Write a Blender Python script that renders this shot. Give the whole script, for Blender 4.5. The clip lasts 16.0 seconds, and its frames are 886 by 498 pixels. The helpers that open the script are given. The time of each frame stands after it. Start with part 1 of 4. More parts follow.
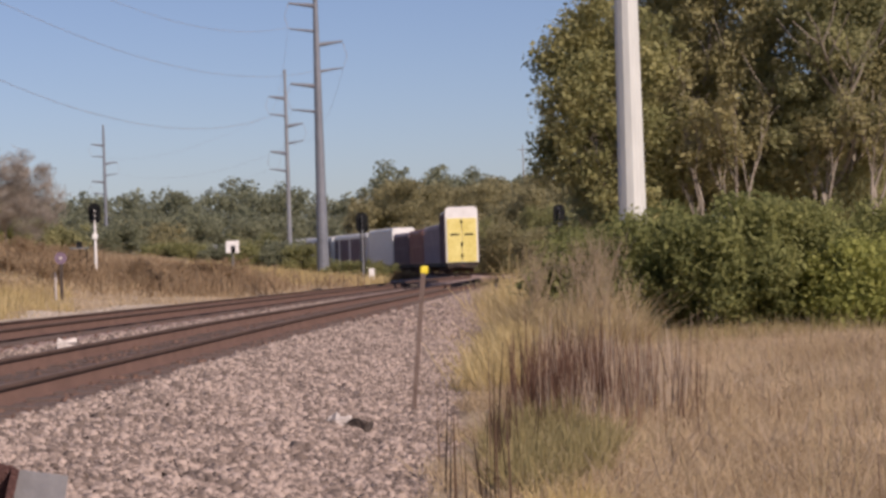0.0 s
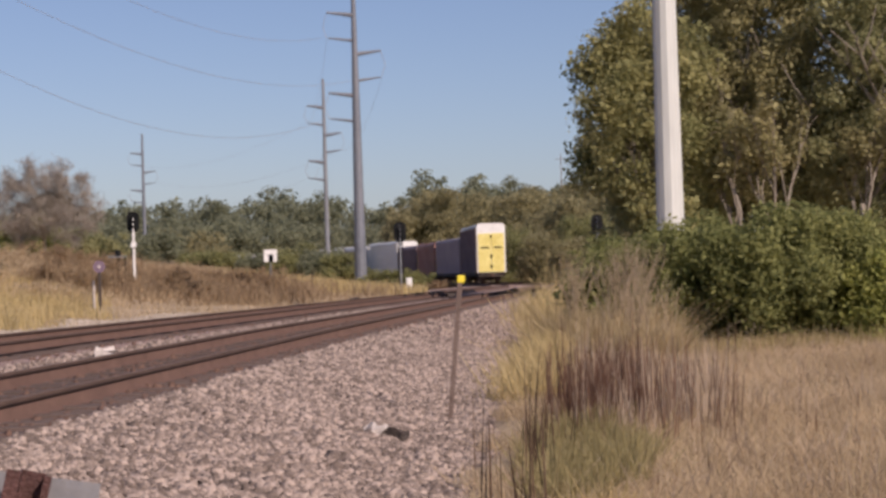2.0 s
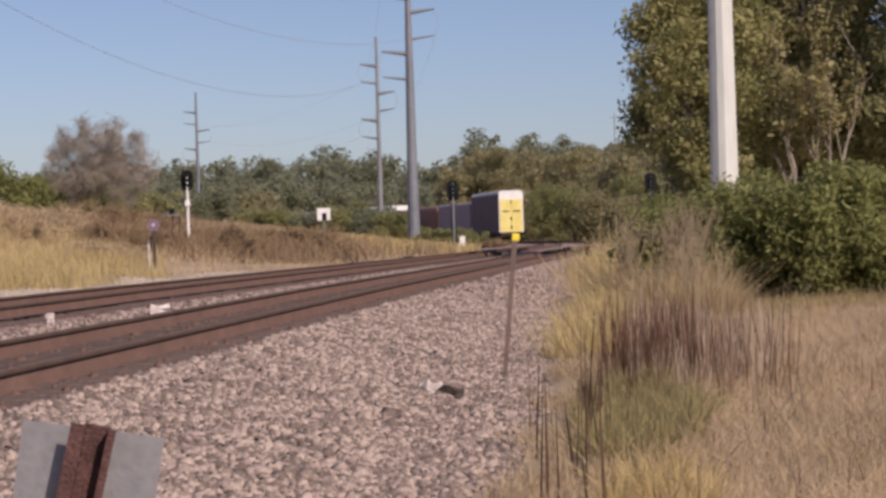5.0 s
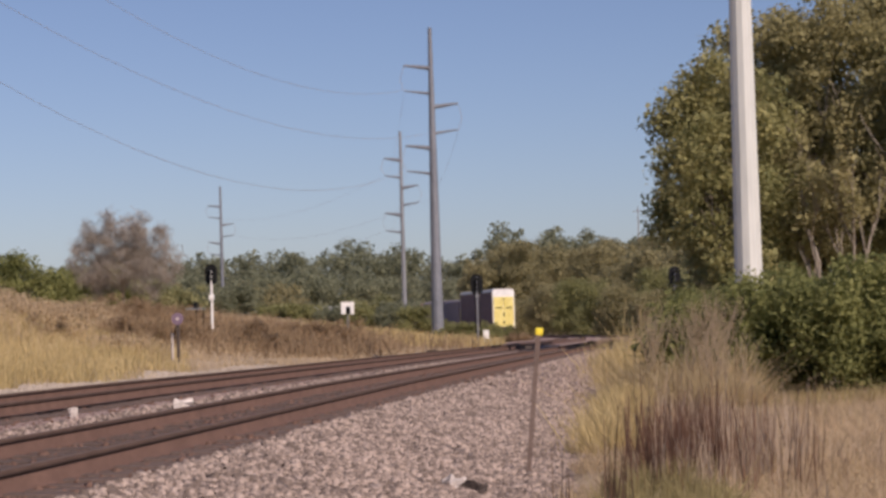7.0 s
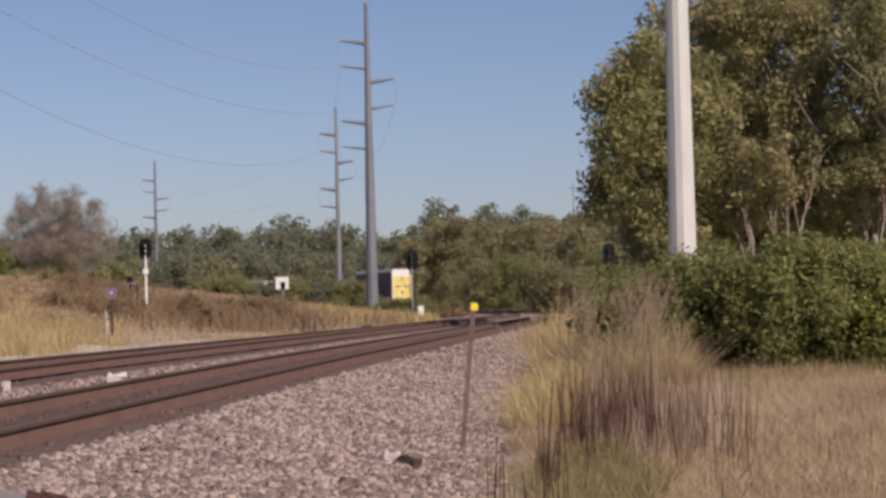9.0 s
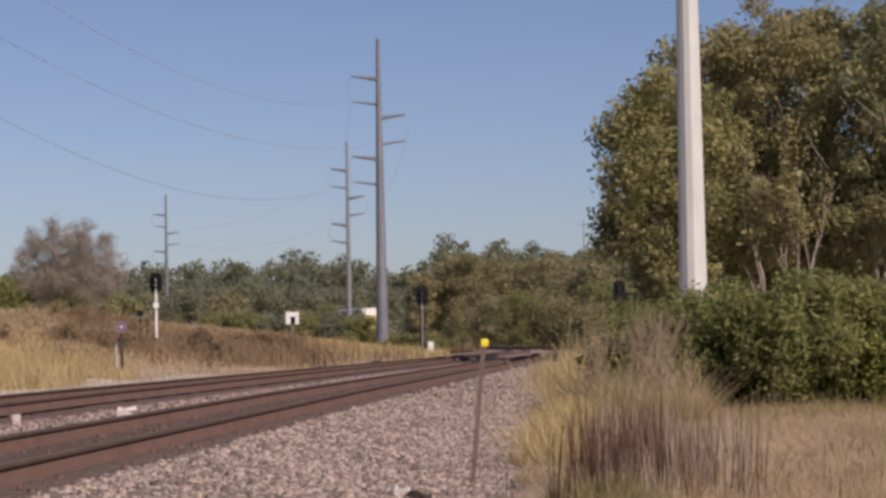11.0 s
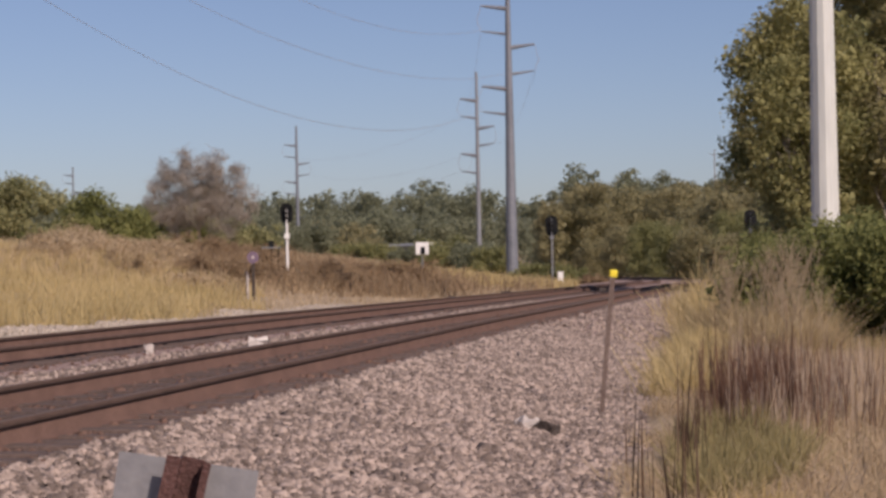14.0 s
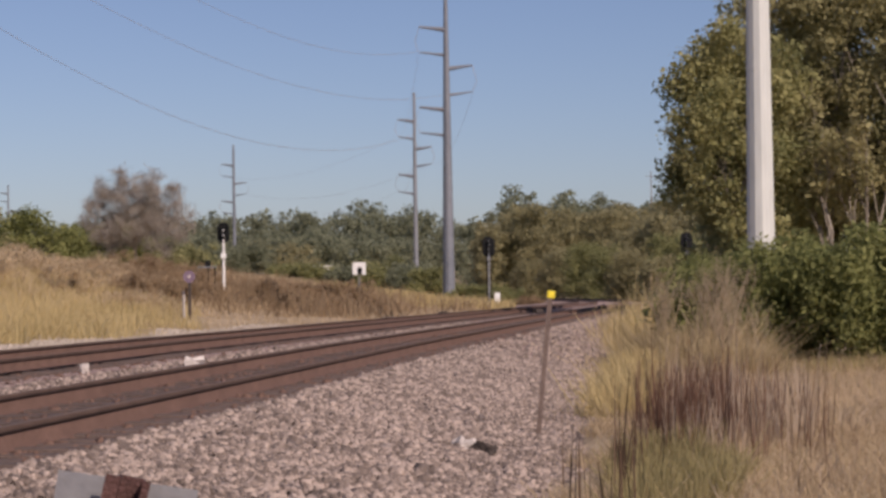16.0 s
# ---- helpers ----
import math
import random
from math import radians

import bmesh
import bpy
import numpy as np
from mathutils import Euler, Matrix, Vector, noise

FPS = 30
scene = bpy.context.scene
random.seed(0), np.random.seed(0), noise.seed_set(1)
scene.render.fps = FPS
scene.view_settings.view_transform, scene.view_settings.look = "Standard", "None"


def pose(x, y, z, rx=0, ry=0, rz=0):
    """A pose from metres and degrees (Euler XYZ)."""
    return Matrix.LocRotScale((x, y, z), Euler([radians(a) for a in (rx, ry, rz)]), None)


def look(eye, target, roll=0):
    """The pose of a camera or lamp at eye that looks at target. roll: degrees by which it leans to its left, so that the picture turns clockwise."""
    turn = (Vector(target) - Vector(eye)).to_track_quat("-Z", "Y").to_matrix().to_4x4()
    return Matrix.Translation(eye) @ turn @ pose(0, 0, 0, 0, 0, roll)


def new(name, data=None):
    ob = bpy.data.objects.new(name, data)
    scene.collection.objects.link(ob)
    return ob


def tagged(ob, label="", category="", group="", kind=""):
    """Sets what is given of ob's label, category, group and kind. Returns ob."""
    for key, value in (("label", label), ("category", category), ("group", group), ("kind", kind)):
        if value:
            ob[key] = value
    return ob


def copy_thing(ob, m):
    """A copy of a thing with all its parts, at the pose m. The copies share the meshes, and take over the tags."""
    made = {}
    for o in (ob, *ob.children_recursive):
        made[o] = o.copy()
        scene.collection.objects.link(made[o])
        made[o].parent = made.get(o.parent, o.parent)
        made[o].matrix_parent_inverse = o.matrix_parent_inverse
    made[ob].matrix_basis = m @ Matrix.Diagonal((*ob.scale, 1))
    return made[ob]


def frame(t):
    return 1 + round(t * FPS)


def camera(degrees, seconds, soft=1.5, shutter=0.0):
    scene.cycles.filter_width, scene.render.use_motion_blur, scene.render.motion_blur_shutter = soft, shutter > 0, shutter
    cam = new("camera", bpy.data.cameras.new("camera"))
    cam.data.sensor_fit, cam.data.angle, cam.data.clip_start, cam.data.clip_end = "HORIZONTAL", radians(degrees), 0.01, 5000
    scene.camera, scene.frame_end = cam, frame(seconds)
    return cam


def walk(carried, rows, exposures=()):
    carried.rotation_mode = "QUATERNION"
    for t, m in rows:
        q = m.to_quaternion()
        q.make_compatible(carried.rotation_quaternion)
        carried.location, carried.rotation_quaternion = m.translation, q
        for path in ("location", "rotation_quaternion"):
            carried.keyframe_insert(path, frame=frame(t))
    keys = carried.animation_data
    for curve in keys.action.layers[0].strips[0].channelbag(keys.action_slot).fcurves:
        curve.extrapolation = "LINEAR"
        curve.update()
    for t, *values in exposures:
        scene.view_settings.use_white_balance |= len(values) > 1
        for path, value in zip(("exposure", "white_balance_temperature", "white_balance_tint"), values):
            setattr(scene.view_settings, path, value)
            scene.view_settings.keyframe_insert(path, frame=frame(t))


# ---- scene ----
cam = camera(22.5, 16.0, soft=3.2)
PATH = [
    (0.0, pose(0.007, 0.000, 1.605, 90.283, 1.791, -2.945)),
    (0.5, pose(0.009, 0.003, 1.605, 90.098, 1.965, -2.048)),
    (1.0, pose(0.013, 0.006, 1.605, 90.385, 2.037, -2.199)),
    (1.5, pose(0.019, 0.008, 1.605, 90.381, 2.058, -2.301)),
    (2.0, pose(0.019, 0.010, 1.604, 90.552, 1.651, -1.973)),
    (2.5, pose(-0.003, 0.002, 1.610, 91.225, 1.410, -1.297)),
    (3.0, pose(-0.009, 0.001, 1.598, 91.311, 1.182, -0.145)),
    (3.2, pose(-0.005, 0.002, 1.594, 90.972, 1.113, 0.233)),
    (5.3, pose(-0.002, 0.003, 1.599, 88.822, 1.524, -0.763)),
    (5.5, pose(-0.007, -0.002, 1.610, 88.200, 1.129, -1.070)),
    (6.0, pose(-0.007, -0.001, 1.603, 89.482, 1.715, -1.809)),
    (6.5, pose(-0.003, 0.001, 1.599, 90.909, 1.747, -0.735)),
    (7.0, pose(0.002, 0.003, 1.605, 91.955, 1.589, -0.000)),
    (7.5, pose(0.001, 0.001, 1.595, 91.835, 1.728, -0.240)),
    (8.0, pose(-0.004, -0.003, 1.600, 91.597, 1.359, -0.857)),
    (8.5, pose(-0.005, -0.004, 1.595, 91.224, 1.321, -1.684)),
    (9.0, pose(-0.003, -0.003, 1.595, 91.294, 1.315, -1.680)),
    (9.2, pose(0.003, -0.003, 1.591, 91.179, 1.175, -1.987)),
    (11.3, pose(-0.010, -0.005, 1.593, 92.282, 0.800, -1.198)),
    (11.5, pose(-0.010, -0.004, 1.589, 91.849, 0.600, -0.895)),
    (12.0, pose(-0.008, -0.003, 1.599, 92.027, 1.346, -0.272)),
    (12.5, pose(-0.010, -0.002, 1.594, 92.033, 0.935, -0.298)),
    (13.0, pose(-0.010, -0.004, 1.591, 91.263, 0.792, 0.639)),
    (13.5, pose(-0.011, 0.004, 1.592, 90.557, 0.580, 1.615)),
    (14.0, pose(0.003, 0.006, 1.601, 90.478, 1.011, 1.915)),
    (14.5, pose(-0.005, 0.002, 1.592, 90.775, 0.583, 1.306)),
    (15.0, pose(-0.004, 0.002, 1.591, 90.995, 0.603, 0.775)),
    (15.5, pose(-0.007, -0.001, 1.592, 91.238, 0.506, 0.619)),
    (16.0, pose(-0.008, 0.002, 1.599, 90.983, 0.725, 0.287)),
]
walk(cam, PATH, exposures=[(0.0, 0.0, 6750, 27), (6.0, 0.0, 6750, 27), (8.0, -0.12, 6750, 27), (16.0, -0.14, 6750, 27)])

# ---- light ----
SUN_AZ, SUN_EL = 142.0, 37.0          # degrees clockwise from the view's forward axis, and above the horizon
world = bpy.data.worlds.new("sky")
scene.world = world
world.use_nodes = True
wn = world.node_tree.nodes
sky = wn.new("ShaderNodeTexSky")
sky.sky_type = "NISHITA"
sky.sun_disc = False
sky.sun_elevation, sky.sun_rotation = radians(SUN_EL), radians(SUN_AZ)
sky.air_density, sky.dust_density, sky.ozone_density = 0.85, 0.9, 4.0
sky.altitude = 500
wn["Background"].inputs["Strength"].default_value = 0.086
world.node_tree.links.new(sky.outputs[0], wn["Background"].inputs["Color"])
sun = new("sun", bpy.data.lights.new("sun", "SUN"))
sun.data.energy, sun.data.angle, sun.data.color = 4.6, radians(0.6), (1.0, 0.92, 0.775)
az, el = radians(SUN_AZ), radians(SUN_EL)
SUN_WAY = Vector((math.sin(az) * math.cos(el), math.cos(az) * math.cos(el), math.sin(el)))
sun.matrix_basis = look(SUN_WAY * 50, (0, 0, 0))

rng = np.random.default_rng(7)


# ---- materials ----
def material(name, dark, light, scale=4.0, rough=0.8, metal=0.0, bump=0.3, fine=8.0, island=0.0, stretch=(1, 1, 1), clear=0.0):
    """Two scales of noise between two colours, with relief; island: how far each loose piece varies of its own."""
    m = bpy.data.materials.new(name)
    m.use_nodes = True
    n, l = m.node_tree.nodes, m.node_tree.links
    b = n["Principled BSDF"]
    b.inputs["Roughness"].default_value, b.inputs["Metallic"].default_value = rough, metal
    co = n.new("ShaderNodeTexCoord")
    mp = n.new("ShaderNodeMapping")
    mp.inputs["Scale"].default_value = stretch
    l.new(co.outputs["Object"], mp.inputs["Vector"])
    a, c = n.new("ShaderNodeTexNoise"), n.new("ShaderNodeTexNoise")
    a.inputs["Scale"].default_value, c.inputs["Scale"].default_value = scale, scale * fine
    a.inputs["Detail"].default_value, c.inputs["Detail"].default_value = 4, 3
    for t in (a, c):
        l.new(mp.outputs[0], t.inputs["Vector"])
    add = n.new("ShaderNodeMath")
    add.operation = "ADD"
    l.new(a.outputs["Fac"], add.inputs[0]), l.new(c.outputs["Fac"], add.inputs[1])
    last = add
    if island:
        geo, mul, plus = n.new("ShaderNodeNewGeometry"), n.new("ShaderNodeMath"), n.new("ShaderNodeMath")
        mul.operation, plus.operation = "MULTIPLY_ADD", "ADD"
        mul.inputs[1].default_value, mul.inputs[2].default_value = 2 * island, -island
        l.new(geo.outputs["Random Per Island"], mul.inputs[0])
        l.new(add.outputs[0], plus.inputs[0]), l.new(mul.outputs[0], plus.inputs[1])
        last = plus
    rr = n.new("ShaderNodeMapRange")
    rr.inputs["From Min"].default_value, rr.inputs["From Max"].default_value = 0.7, 1.3
    l.new(last.outputs[0], rr.inputs["Value"])
    mix = n.new("ShaderNodeMix")
    mix.data_type = "RGBA"
    mix.inputs["A"].default_value, mix.inputs["B"].default_value = (*dark, 1), (*light, 1)
    l.new(rr.outputs[0], mix.inputs["Factor"])
    l.new(mix.outputs["Result"], b.inputs["Base Color"])
    if bump:
        bp = n.new("ShaderNodeBump")
        bp.inputs["Strength"].default_value, bp.inputs["Distance"].default_value = bump, 0.02
        l.new(c.outputs["Fac"], bp.inputs["Height"]), l.new(bp.outputs[0], b.inputs["Normal"])
    return m


def leafy(name, dark, light, through_light=0.5, vary=0.55):
    """Leaves and blades: every piece takes its own shade between two colours, and lets some light through."""
    m = bpy.data.materials.new(name)
    m.use_nodes = True
    n, l = m.node_tree.nodes, m.node_tree.links
    b = n["Principled BSDF"]
    b.inputs["Roughness"].default_value = 0.7
    b.inputs["Specular IOR Level"].default_value = 0.2
    geo, mix = n.new("ShaderNodeNewGeometry"), n.new("ShaderNodeMix")
    mix.data_type = "RGBA"
    mix.inputs["A"].default_value, mix.inputs["B"].default_value = (*dark, 1), (*light, 1)
    co, big, rr = n.new("ShaderNodeTexCoord"), n.new("ShaderNodeTexNoise"), n.new("ShaderNodeMath")
    big.inputs["Scale"].default_value = 0.45
    l.new(co.outputs["Object"], big.inputs["Vector"])
    rr.operation = "MULTIPLY_ADD"
    rr.inputs[1].default_value = vary
    sub = n.new("ShaderNodeMath")
    sub.operation = "MULTIPLY_ADD"
    sub.inputs[1].default_value, sub.inputs[2].default_value = 1.6, -0.305 - vary / 2
    l.new(big.outputs["Fac"], sub.inputs[0])
    l.new(geo.outputs["Random Per Island"], rr.inputs[0]), l.new(sub.outputs[0], rr.inputs[2])
    rr.use_clamp = True
    l.new(rr.outputs[0], mix.inputs["Factor"])
    l.new(mix.outputs["Result"], b.inputs["Base Color"])
    tr, sh = n.new("ShaderNodeBsdfTranslucent"), n.new("ShaderNodeMixShader")
    l.new(mix.outputs["Result"], tr.inputs["Color"])
    sh.inputs[0].default_value = through_light
    l.new(b.outputs[0], sh.inputs[1]), l.new(tr.outputs[0], sh.inputs[2])
    l.new(sh.outputs[0], n["Material Output"].inputs["Surface"])
    return m


M_SOIL = material("dry_soil", (0.28, 0.205, 0.13), (0.43, 0.335, 0.22), 0.25, 0.95, 0, 0.5, 14)
M_BALLAST = material("ballast_bed", (0.19, 0.13, 0.11), (0.36, 0.265, 0.235), 5.0, 0.95, 0, 1.0, 4)
M_STONE = material("ballast_stone", (0.14, 0.107, 0.089), (0.405, 0.322, 0.275), 2.0, 0.9, 0, 0.3, 10, island=0.45)
M_STAINED = material("stained_ballast", (0.095, 0.053, 0.039), (0.175, 0.103, 0.076), 2.0, 0.95, 0, 0.4, 10, island=0.1)
M_RUST = material("rail_rust", (0.09, 0.049, 0.036), (0.155, 0.088, 0.065), 3.0, 0.85, 0.0, 0.3, 10)
# rail heads: the shadow line along the rail is put into this darker brown
M_HEAD = material("shade_dark_rail_head", (0.05, 0.028, 0.02), (0.10, 0.06, 0.044), 3.0, 0.92, 0.0, 0.2, 10)
M_STEEL = material("worn_rail_top", (0.12, 0.082, 0.064), (0.19, 0.135, 0.108), 1.0, 0.8, 0.0, 0.1, 12)
M_TIE = material("tie_wood", (0.06, 0.042, 0.035), (0.14, 0.10, 0.085), 3.0, 0.9, 0, 0.6, 10)
M_GALV = material("galvanised_steel", (0.17, 0.185, 0.20), (0.27, 0.28, 0.295), 0.6, 0.55, 0.3, 0.1, 10)
M_WEATHER = material("weathered_steel", (0.13, 0.145, 0.17), (0.21, 0.225, 0.25), 0.4, 0.6, 0.2, 0.1, 10)
M_POLE_PAINT = material("pale_pole", (0.47, 0.49, 0.465), (0.58, 0.60, 0.565), 0.5, 0.6, 0.05, 0.1, 9, stretch=(1, 1, 0.15))
M_BLACK = material("signal_black", (0.008, 0.009, 0.010), (0.02, 0.021, 0.022), 3.0, 0.95, 0, 0.05)
M_BLACK.node_tree.nodes["Principled BSDF"].inputs["Specular IOR Level"].default_value = 0.1
M_WHITE = material("white_paint", (0.62, 0.62, 0.60), (0.80, 0.80, 0.78), 2.0, 0.6, 0, 0.1)
M_YELLOW = material("yellow_paint", (0.72, 0.56, 0.02), (0.85, 0.70, 0.05), 3.0, 0.55, 0, 0.1)
M_DOOR = material("faded_yellow_door", (0.62, 0.52, 0.14), (0.78, 0.69, 0.26), 0.6, 0.6, 0, 0.1)
M_CAR = material("grey_purple_panel", (0.27, 0.225, 0.265), (0.36, 0.305, 0.34), 0.5, 0.75, 0.0, 0.1)
M_CAR_DARK = material("dark_purple_panel", (0.13, 0.092, 0.11), (0.19, 0.138, 0.155), 0.5, 0.75, 0.0, 0.1)
M_CAR_RED = material("brown_panel", (0.26, 0.125, 0.11), (0.34, 0.175, 0.15), 0.5, 0.6, 0.1, 0.1)
M_ROOF = material("car_roof", (0.40, 0.40, 0.41), (0.55, 0.55, 0.55), 0.8, 0.5, 0.2, 0.1)
M_MARKPOST = material("marker_post_steel", (0.115, 0.078, 0.063), (0.21, 0.155, 0.13), 5.0, 0.7, 0.2, 0.2)
M_UPOST = material("rusty_channel", (0.05, 0.021, 0.018), (0.12, 0.055, 0.047), 14.0, 0.75, 0.15, 0.4)
M_SHEET = material("dull_aluminium", (0.22, 0.22, 0.23), (0.28, 0.28, 0.285), 5.0, 0.5, 0.35, 0.1)
M_PURPLE = material("faded_purple_sign", (0.13, 0.085, 0.13), (0.21, 0.15, 0.20), 6.0, 0.6, 0, 0.1)
M_WIRE = material("conductor", (0.30, 0.31, 0.33), (0.42, 0.43, 0.45), 1.0, 0.6, 0.3, 0.0)
M_BARK = material("bark", (0.10, 0.08, 0.06), (0.24, 0.20, 0.16), 6.0, 0.9, 0, 0.6, 6, stretch=(1, 1, 0.3))
M_PALEBARK = material("pale_bark", (0.19, 0.165, 0.13), (0.34, 0.30, 0.25), 4.0, 0.9, 0, 0.5, 6, stretch=(1, 1, 0.3))
M_GREYTWIG = material("grey_twigs", (0.24, 0.20, 0.155), (0.40, 0.345, 0.275), 4.0, 0.9, 0, 0.0, 6)
M_PALE = material("pale_stone", (0.48, 0.43, 0.39), (0.66, 0.61, 0.57), 9.0, 0.9, 0, 0.3)
M_VERGE = material("sandy_gravel", (0.34, 0.285, 0.23), (0.52, 0.45, 0.37), 6.0, 0.95, 0, 0.3, 8, island=0.3)
M_RAG = material("soiled_cloth", (0.36, 0.31, 0.28), (0.58, 0.53, 0.49), 9.0, 0.9, 0, 0.3)
M_TANTWIG = material("tan_twigs", (0.32, 0.25, 0.16), (0.54, 0.43, 0.29), 4.0, 0.9, 0, 0.0, 6)
M_DIRT = material("dark_debris", (0.03, 0.025, 0.022), (0.08, 0.06, 0.05), 8.0, 0.9, 0, 0.4)
M_WOODPOLE = material("wood_pole", (0.16, 0.14, 0.13), (0.26, 0.23, 0.21), 2.0, 0.9, 0, 0.3)

L_DARK = leafy("dark_green_leaves", (0.20, 0.215, 0.105), (0.44, 0.42, 0.215))
L_BUSH = leafy("bush_leaves", (0.13, 0.155, 0.055), (0.355, 0.36, 0.14))
L_LIME = leafy("yellow_green_leaves", (0.27, 0.30, 0.08), (0.48, 0.48, 0.16))
L_STRAW = leafy("straw_brush", (0.42, 0.32, 0.20), (0.68, 0.55, 0.37))
# far olive foliage: distance haze put into a paler, more even colour
L_HAZED = leafy("hazed_olive_leaves", (0.26, 0.24, 0.13), (0.405, 0.37, 0.205), 0.55, 0.18)
L_OLIVE = leafy("olive_leaves", (0.235, 0.225, 0.11), (0.46, 0.415, 0.21))
L_YOLIVE = leafy("yellow_olive_leaves", (0.21, 0.22, 0.095), (0.46, 0.43, 0.20))
# both far leaf colours are lifted and evened to paint in the air's haze
L_FAR = leafy("far_hazed_green_leaves", (0.20, 0.22, 0.145), (0.31, 0.325, 0.215), 0.55, 0.25)
L_FAROLIVE = leafy("far_hazed_olive_leaves", (0.225, 0.235, 0.105), (0.38, 0.375, 0.175), 0.55, 0.25)
L_BROWN = leafy("brown_brush", (0.24, 0.165, 0.10), (0.46, 0.345, 0.215))
G_TAN = leafy("tan_grass", (0.37, 0.275, 0.165), (0.74, 0.595, 0.40))
G_YELLOW = leafy("yellow_grass", (0.47, 0.365, 0.165), (0.72, 0.585, 0.315))
G_GREEN = leafy("green_grass", (0.24, 0.205, 0.09), (0.47, 0.395, 0.20))
G_YGREEN = leafy("bright_grass", (0.42, 0.325, 0.135), (0.68, 0.53, 0.27))
G_WEED = leafy("dark_weed", (0.11, 0.06, 0.038), (0.25, 0.15, 0.105))
G_PINK = leafy("faded_stalk", (0.41, 0.315, 0.225), (0.64, 0.52, 0.39))
G_GREY = leafy("grey_twig_crown", (0.31, 0.275, 0.235), (0.49, 0.445, 0.385))
G_STALK = leafy("dead_stalk", (0.045, 0.028, 0.018), (0.11, 0.07, 0.045), 0.1)
G_SHRUB = leafy("tan_shrub", (0.42, 0.33, 0.185), (0.64, 0.525, 0.33))


# ---- mesh helpers ----
def mesh_of(name, verts, faces, mat, smooth=False):
    """A mesh from numpy arrays: verts (n, 3) and faces (m, k), all faces with k corners."""
    verts, faces = np.asarray(verts, np.float32), np.asarray(faces, np.int32)
    me = bpy.data.meshes.new(name)
    k = faces.shape[1]
    me.vertices.add(len(verts)), me.loops.add(faces.size), me.polygons.add(len(faces))
    me.vertices.foreach_set("co", verts.ravel())
    me.loops.foreach_set("vertex_index", faces.ravel())
    me.polygons.foreach_set("loop_start", np.arange(0, faces.size, k, dtype=np.int32))
    if smooth:
        me.polygons.foreach_set("use_smooth", np.ones(len(faces), bool))
    me.update(calc_edges=True)
    me.validate()
    me.materials.append(mat)
    return me


def arrays(name, verts, faces, mat, parent=None, label="", smooth=False):
    ob = new(name, mesh_of(name, verts, faces, mat, smooth))
    ob.parent = parent
    return tagged(ob, label)


def part(name, bm, mat, parent=None, label="", smooth=False):
    """Links a bmesh as one mesh object under a thing or a part."""
    me = bpy.data.meshes.new(name)
    bmesh.ops.recalc_face_normals(bm, faces=bm.faces)
    bm.to_mesh(me)
    bm.free()
    me.materials.append(mat)
    if smooth:
        me.polygons.foreach_set("use_smooth", [True] * len(me.polygons))
    ob = new(name, me)
    ob.parent = parent
    return tagged(ob, label)


def box(bm, size, at=(0, 0, 0), turn=None, bevel=0.0):
    m = Matrix.Translation(at) @ (turn or Matrix()) @ Matrix.Diagonal((*size, 1))
    vs = bmesh.ops.create_cube(bm, size=1, matrix=m)["verts"]
    if bevel:
        es = list({e for v in vs for e in v.link_edges})
        bmesh.ops.bevel(bm, geom=es, offset=bevel, segments=2, affect="EDGES", profile=0.5)
    return bm


def rod(bm, a, b, r1, r2=None, sides=10):
    a, b = Vector(a), Vector(b)
    r2 = r1 if r2 is None else r2
    q = (b - a).to_track_quat("Z", "Y").to_matrix().to_4x4()
    bmesh.ops.create_cone(bm, cap_ends=True, segments=sides, radius1=r1, radius2=r2, depth=(b - a).length,
                          matrix=Matrix.Translation((a + b) / 2) @ q)
    return bm


def thing(name, m, label, category, group="", kind=""):
    ob = new(name)
    ob.matrix_basis = m
    return tagged(ob, label, category, group, kind)


def loft(profile, path, closed=True):
    """Verts and quads of a profile of (u, z) pairs carried along a path of (x, y, z, heading) rows."""
    pr = np.asarray(profile)
    verts = []
    for x, y, z, h in path:
        verts.append(np.c_[x + pr[:, 0] * math.cos(h), y - pr[:, 0] * math.sin(h), z + pr[:, 1]])
    k, n = len(pr), len(path)
    faces = []
    for i in range(n - 1):
        for j in range(k if closed else k - 1):
            a, b = i * k + j, i * k + (j + 1) % k
            faces.append((a, b, b + k, a + k))
    return np.vstack(verts), np.array(faces)


# ---- the line of the tracks ----
SLOPE, RAIL_Z = 0.112, 0.65
HEAD = math.atan(SLOPE)
FAR_SLOPE = 0.12
FAR_HEAD = math.atan(FAR_SLOPE)
CURVE_Y, CURVE_R, CURVE_TURN = 161.5, 455.0, 0.62


def near_x(y):
    return -0.52 + SLOPE * (y - 46.6) + (FAR_SLOPE - SLOPE) * np.maximum(y - 80.0, 0.0) - np.clip(y - CURVE_Y, 0.0, 200.0) ** 2 / (2 * CURVE_R + 8)


def near_head(y):
    return math.atan((SLOPE if y < 80 else FAR_SLOPE) - min(max(y - CURVE_Y, 0.0), 200.0) / (CURVE_R + 4))


def far_x(y):
    return -5.1 + FAR_SLOPE * (y - 45.0)


def rail_z(y):
    return np.interp(np.asarray(y, float), [40, 185, 420], [RAIL_Z, 0.22, -0.30])


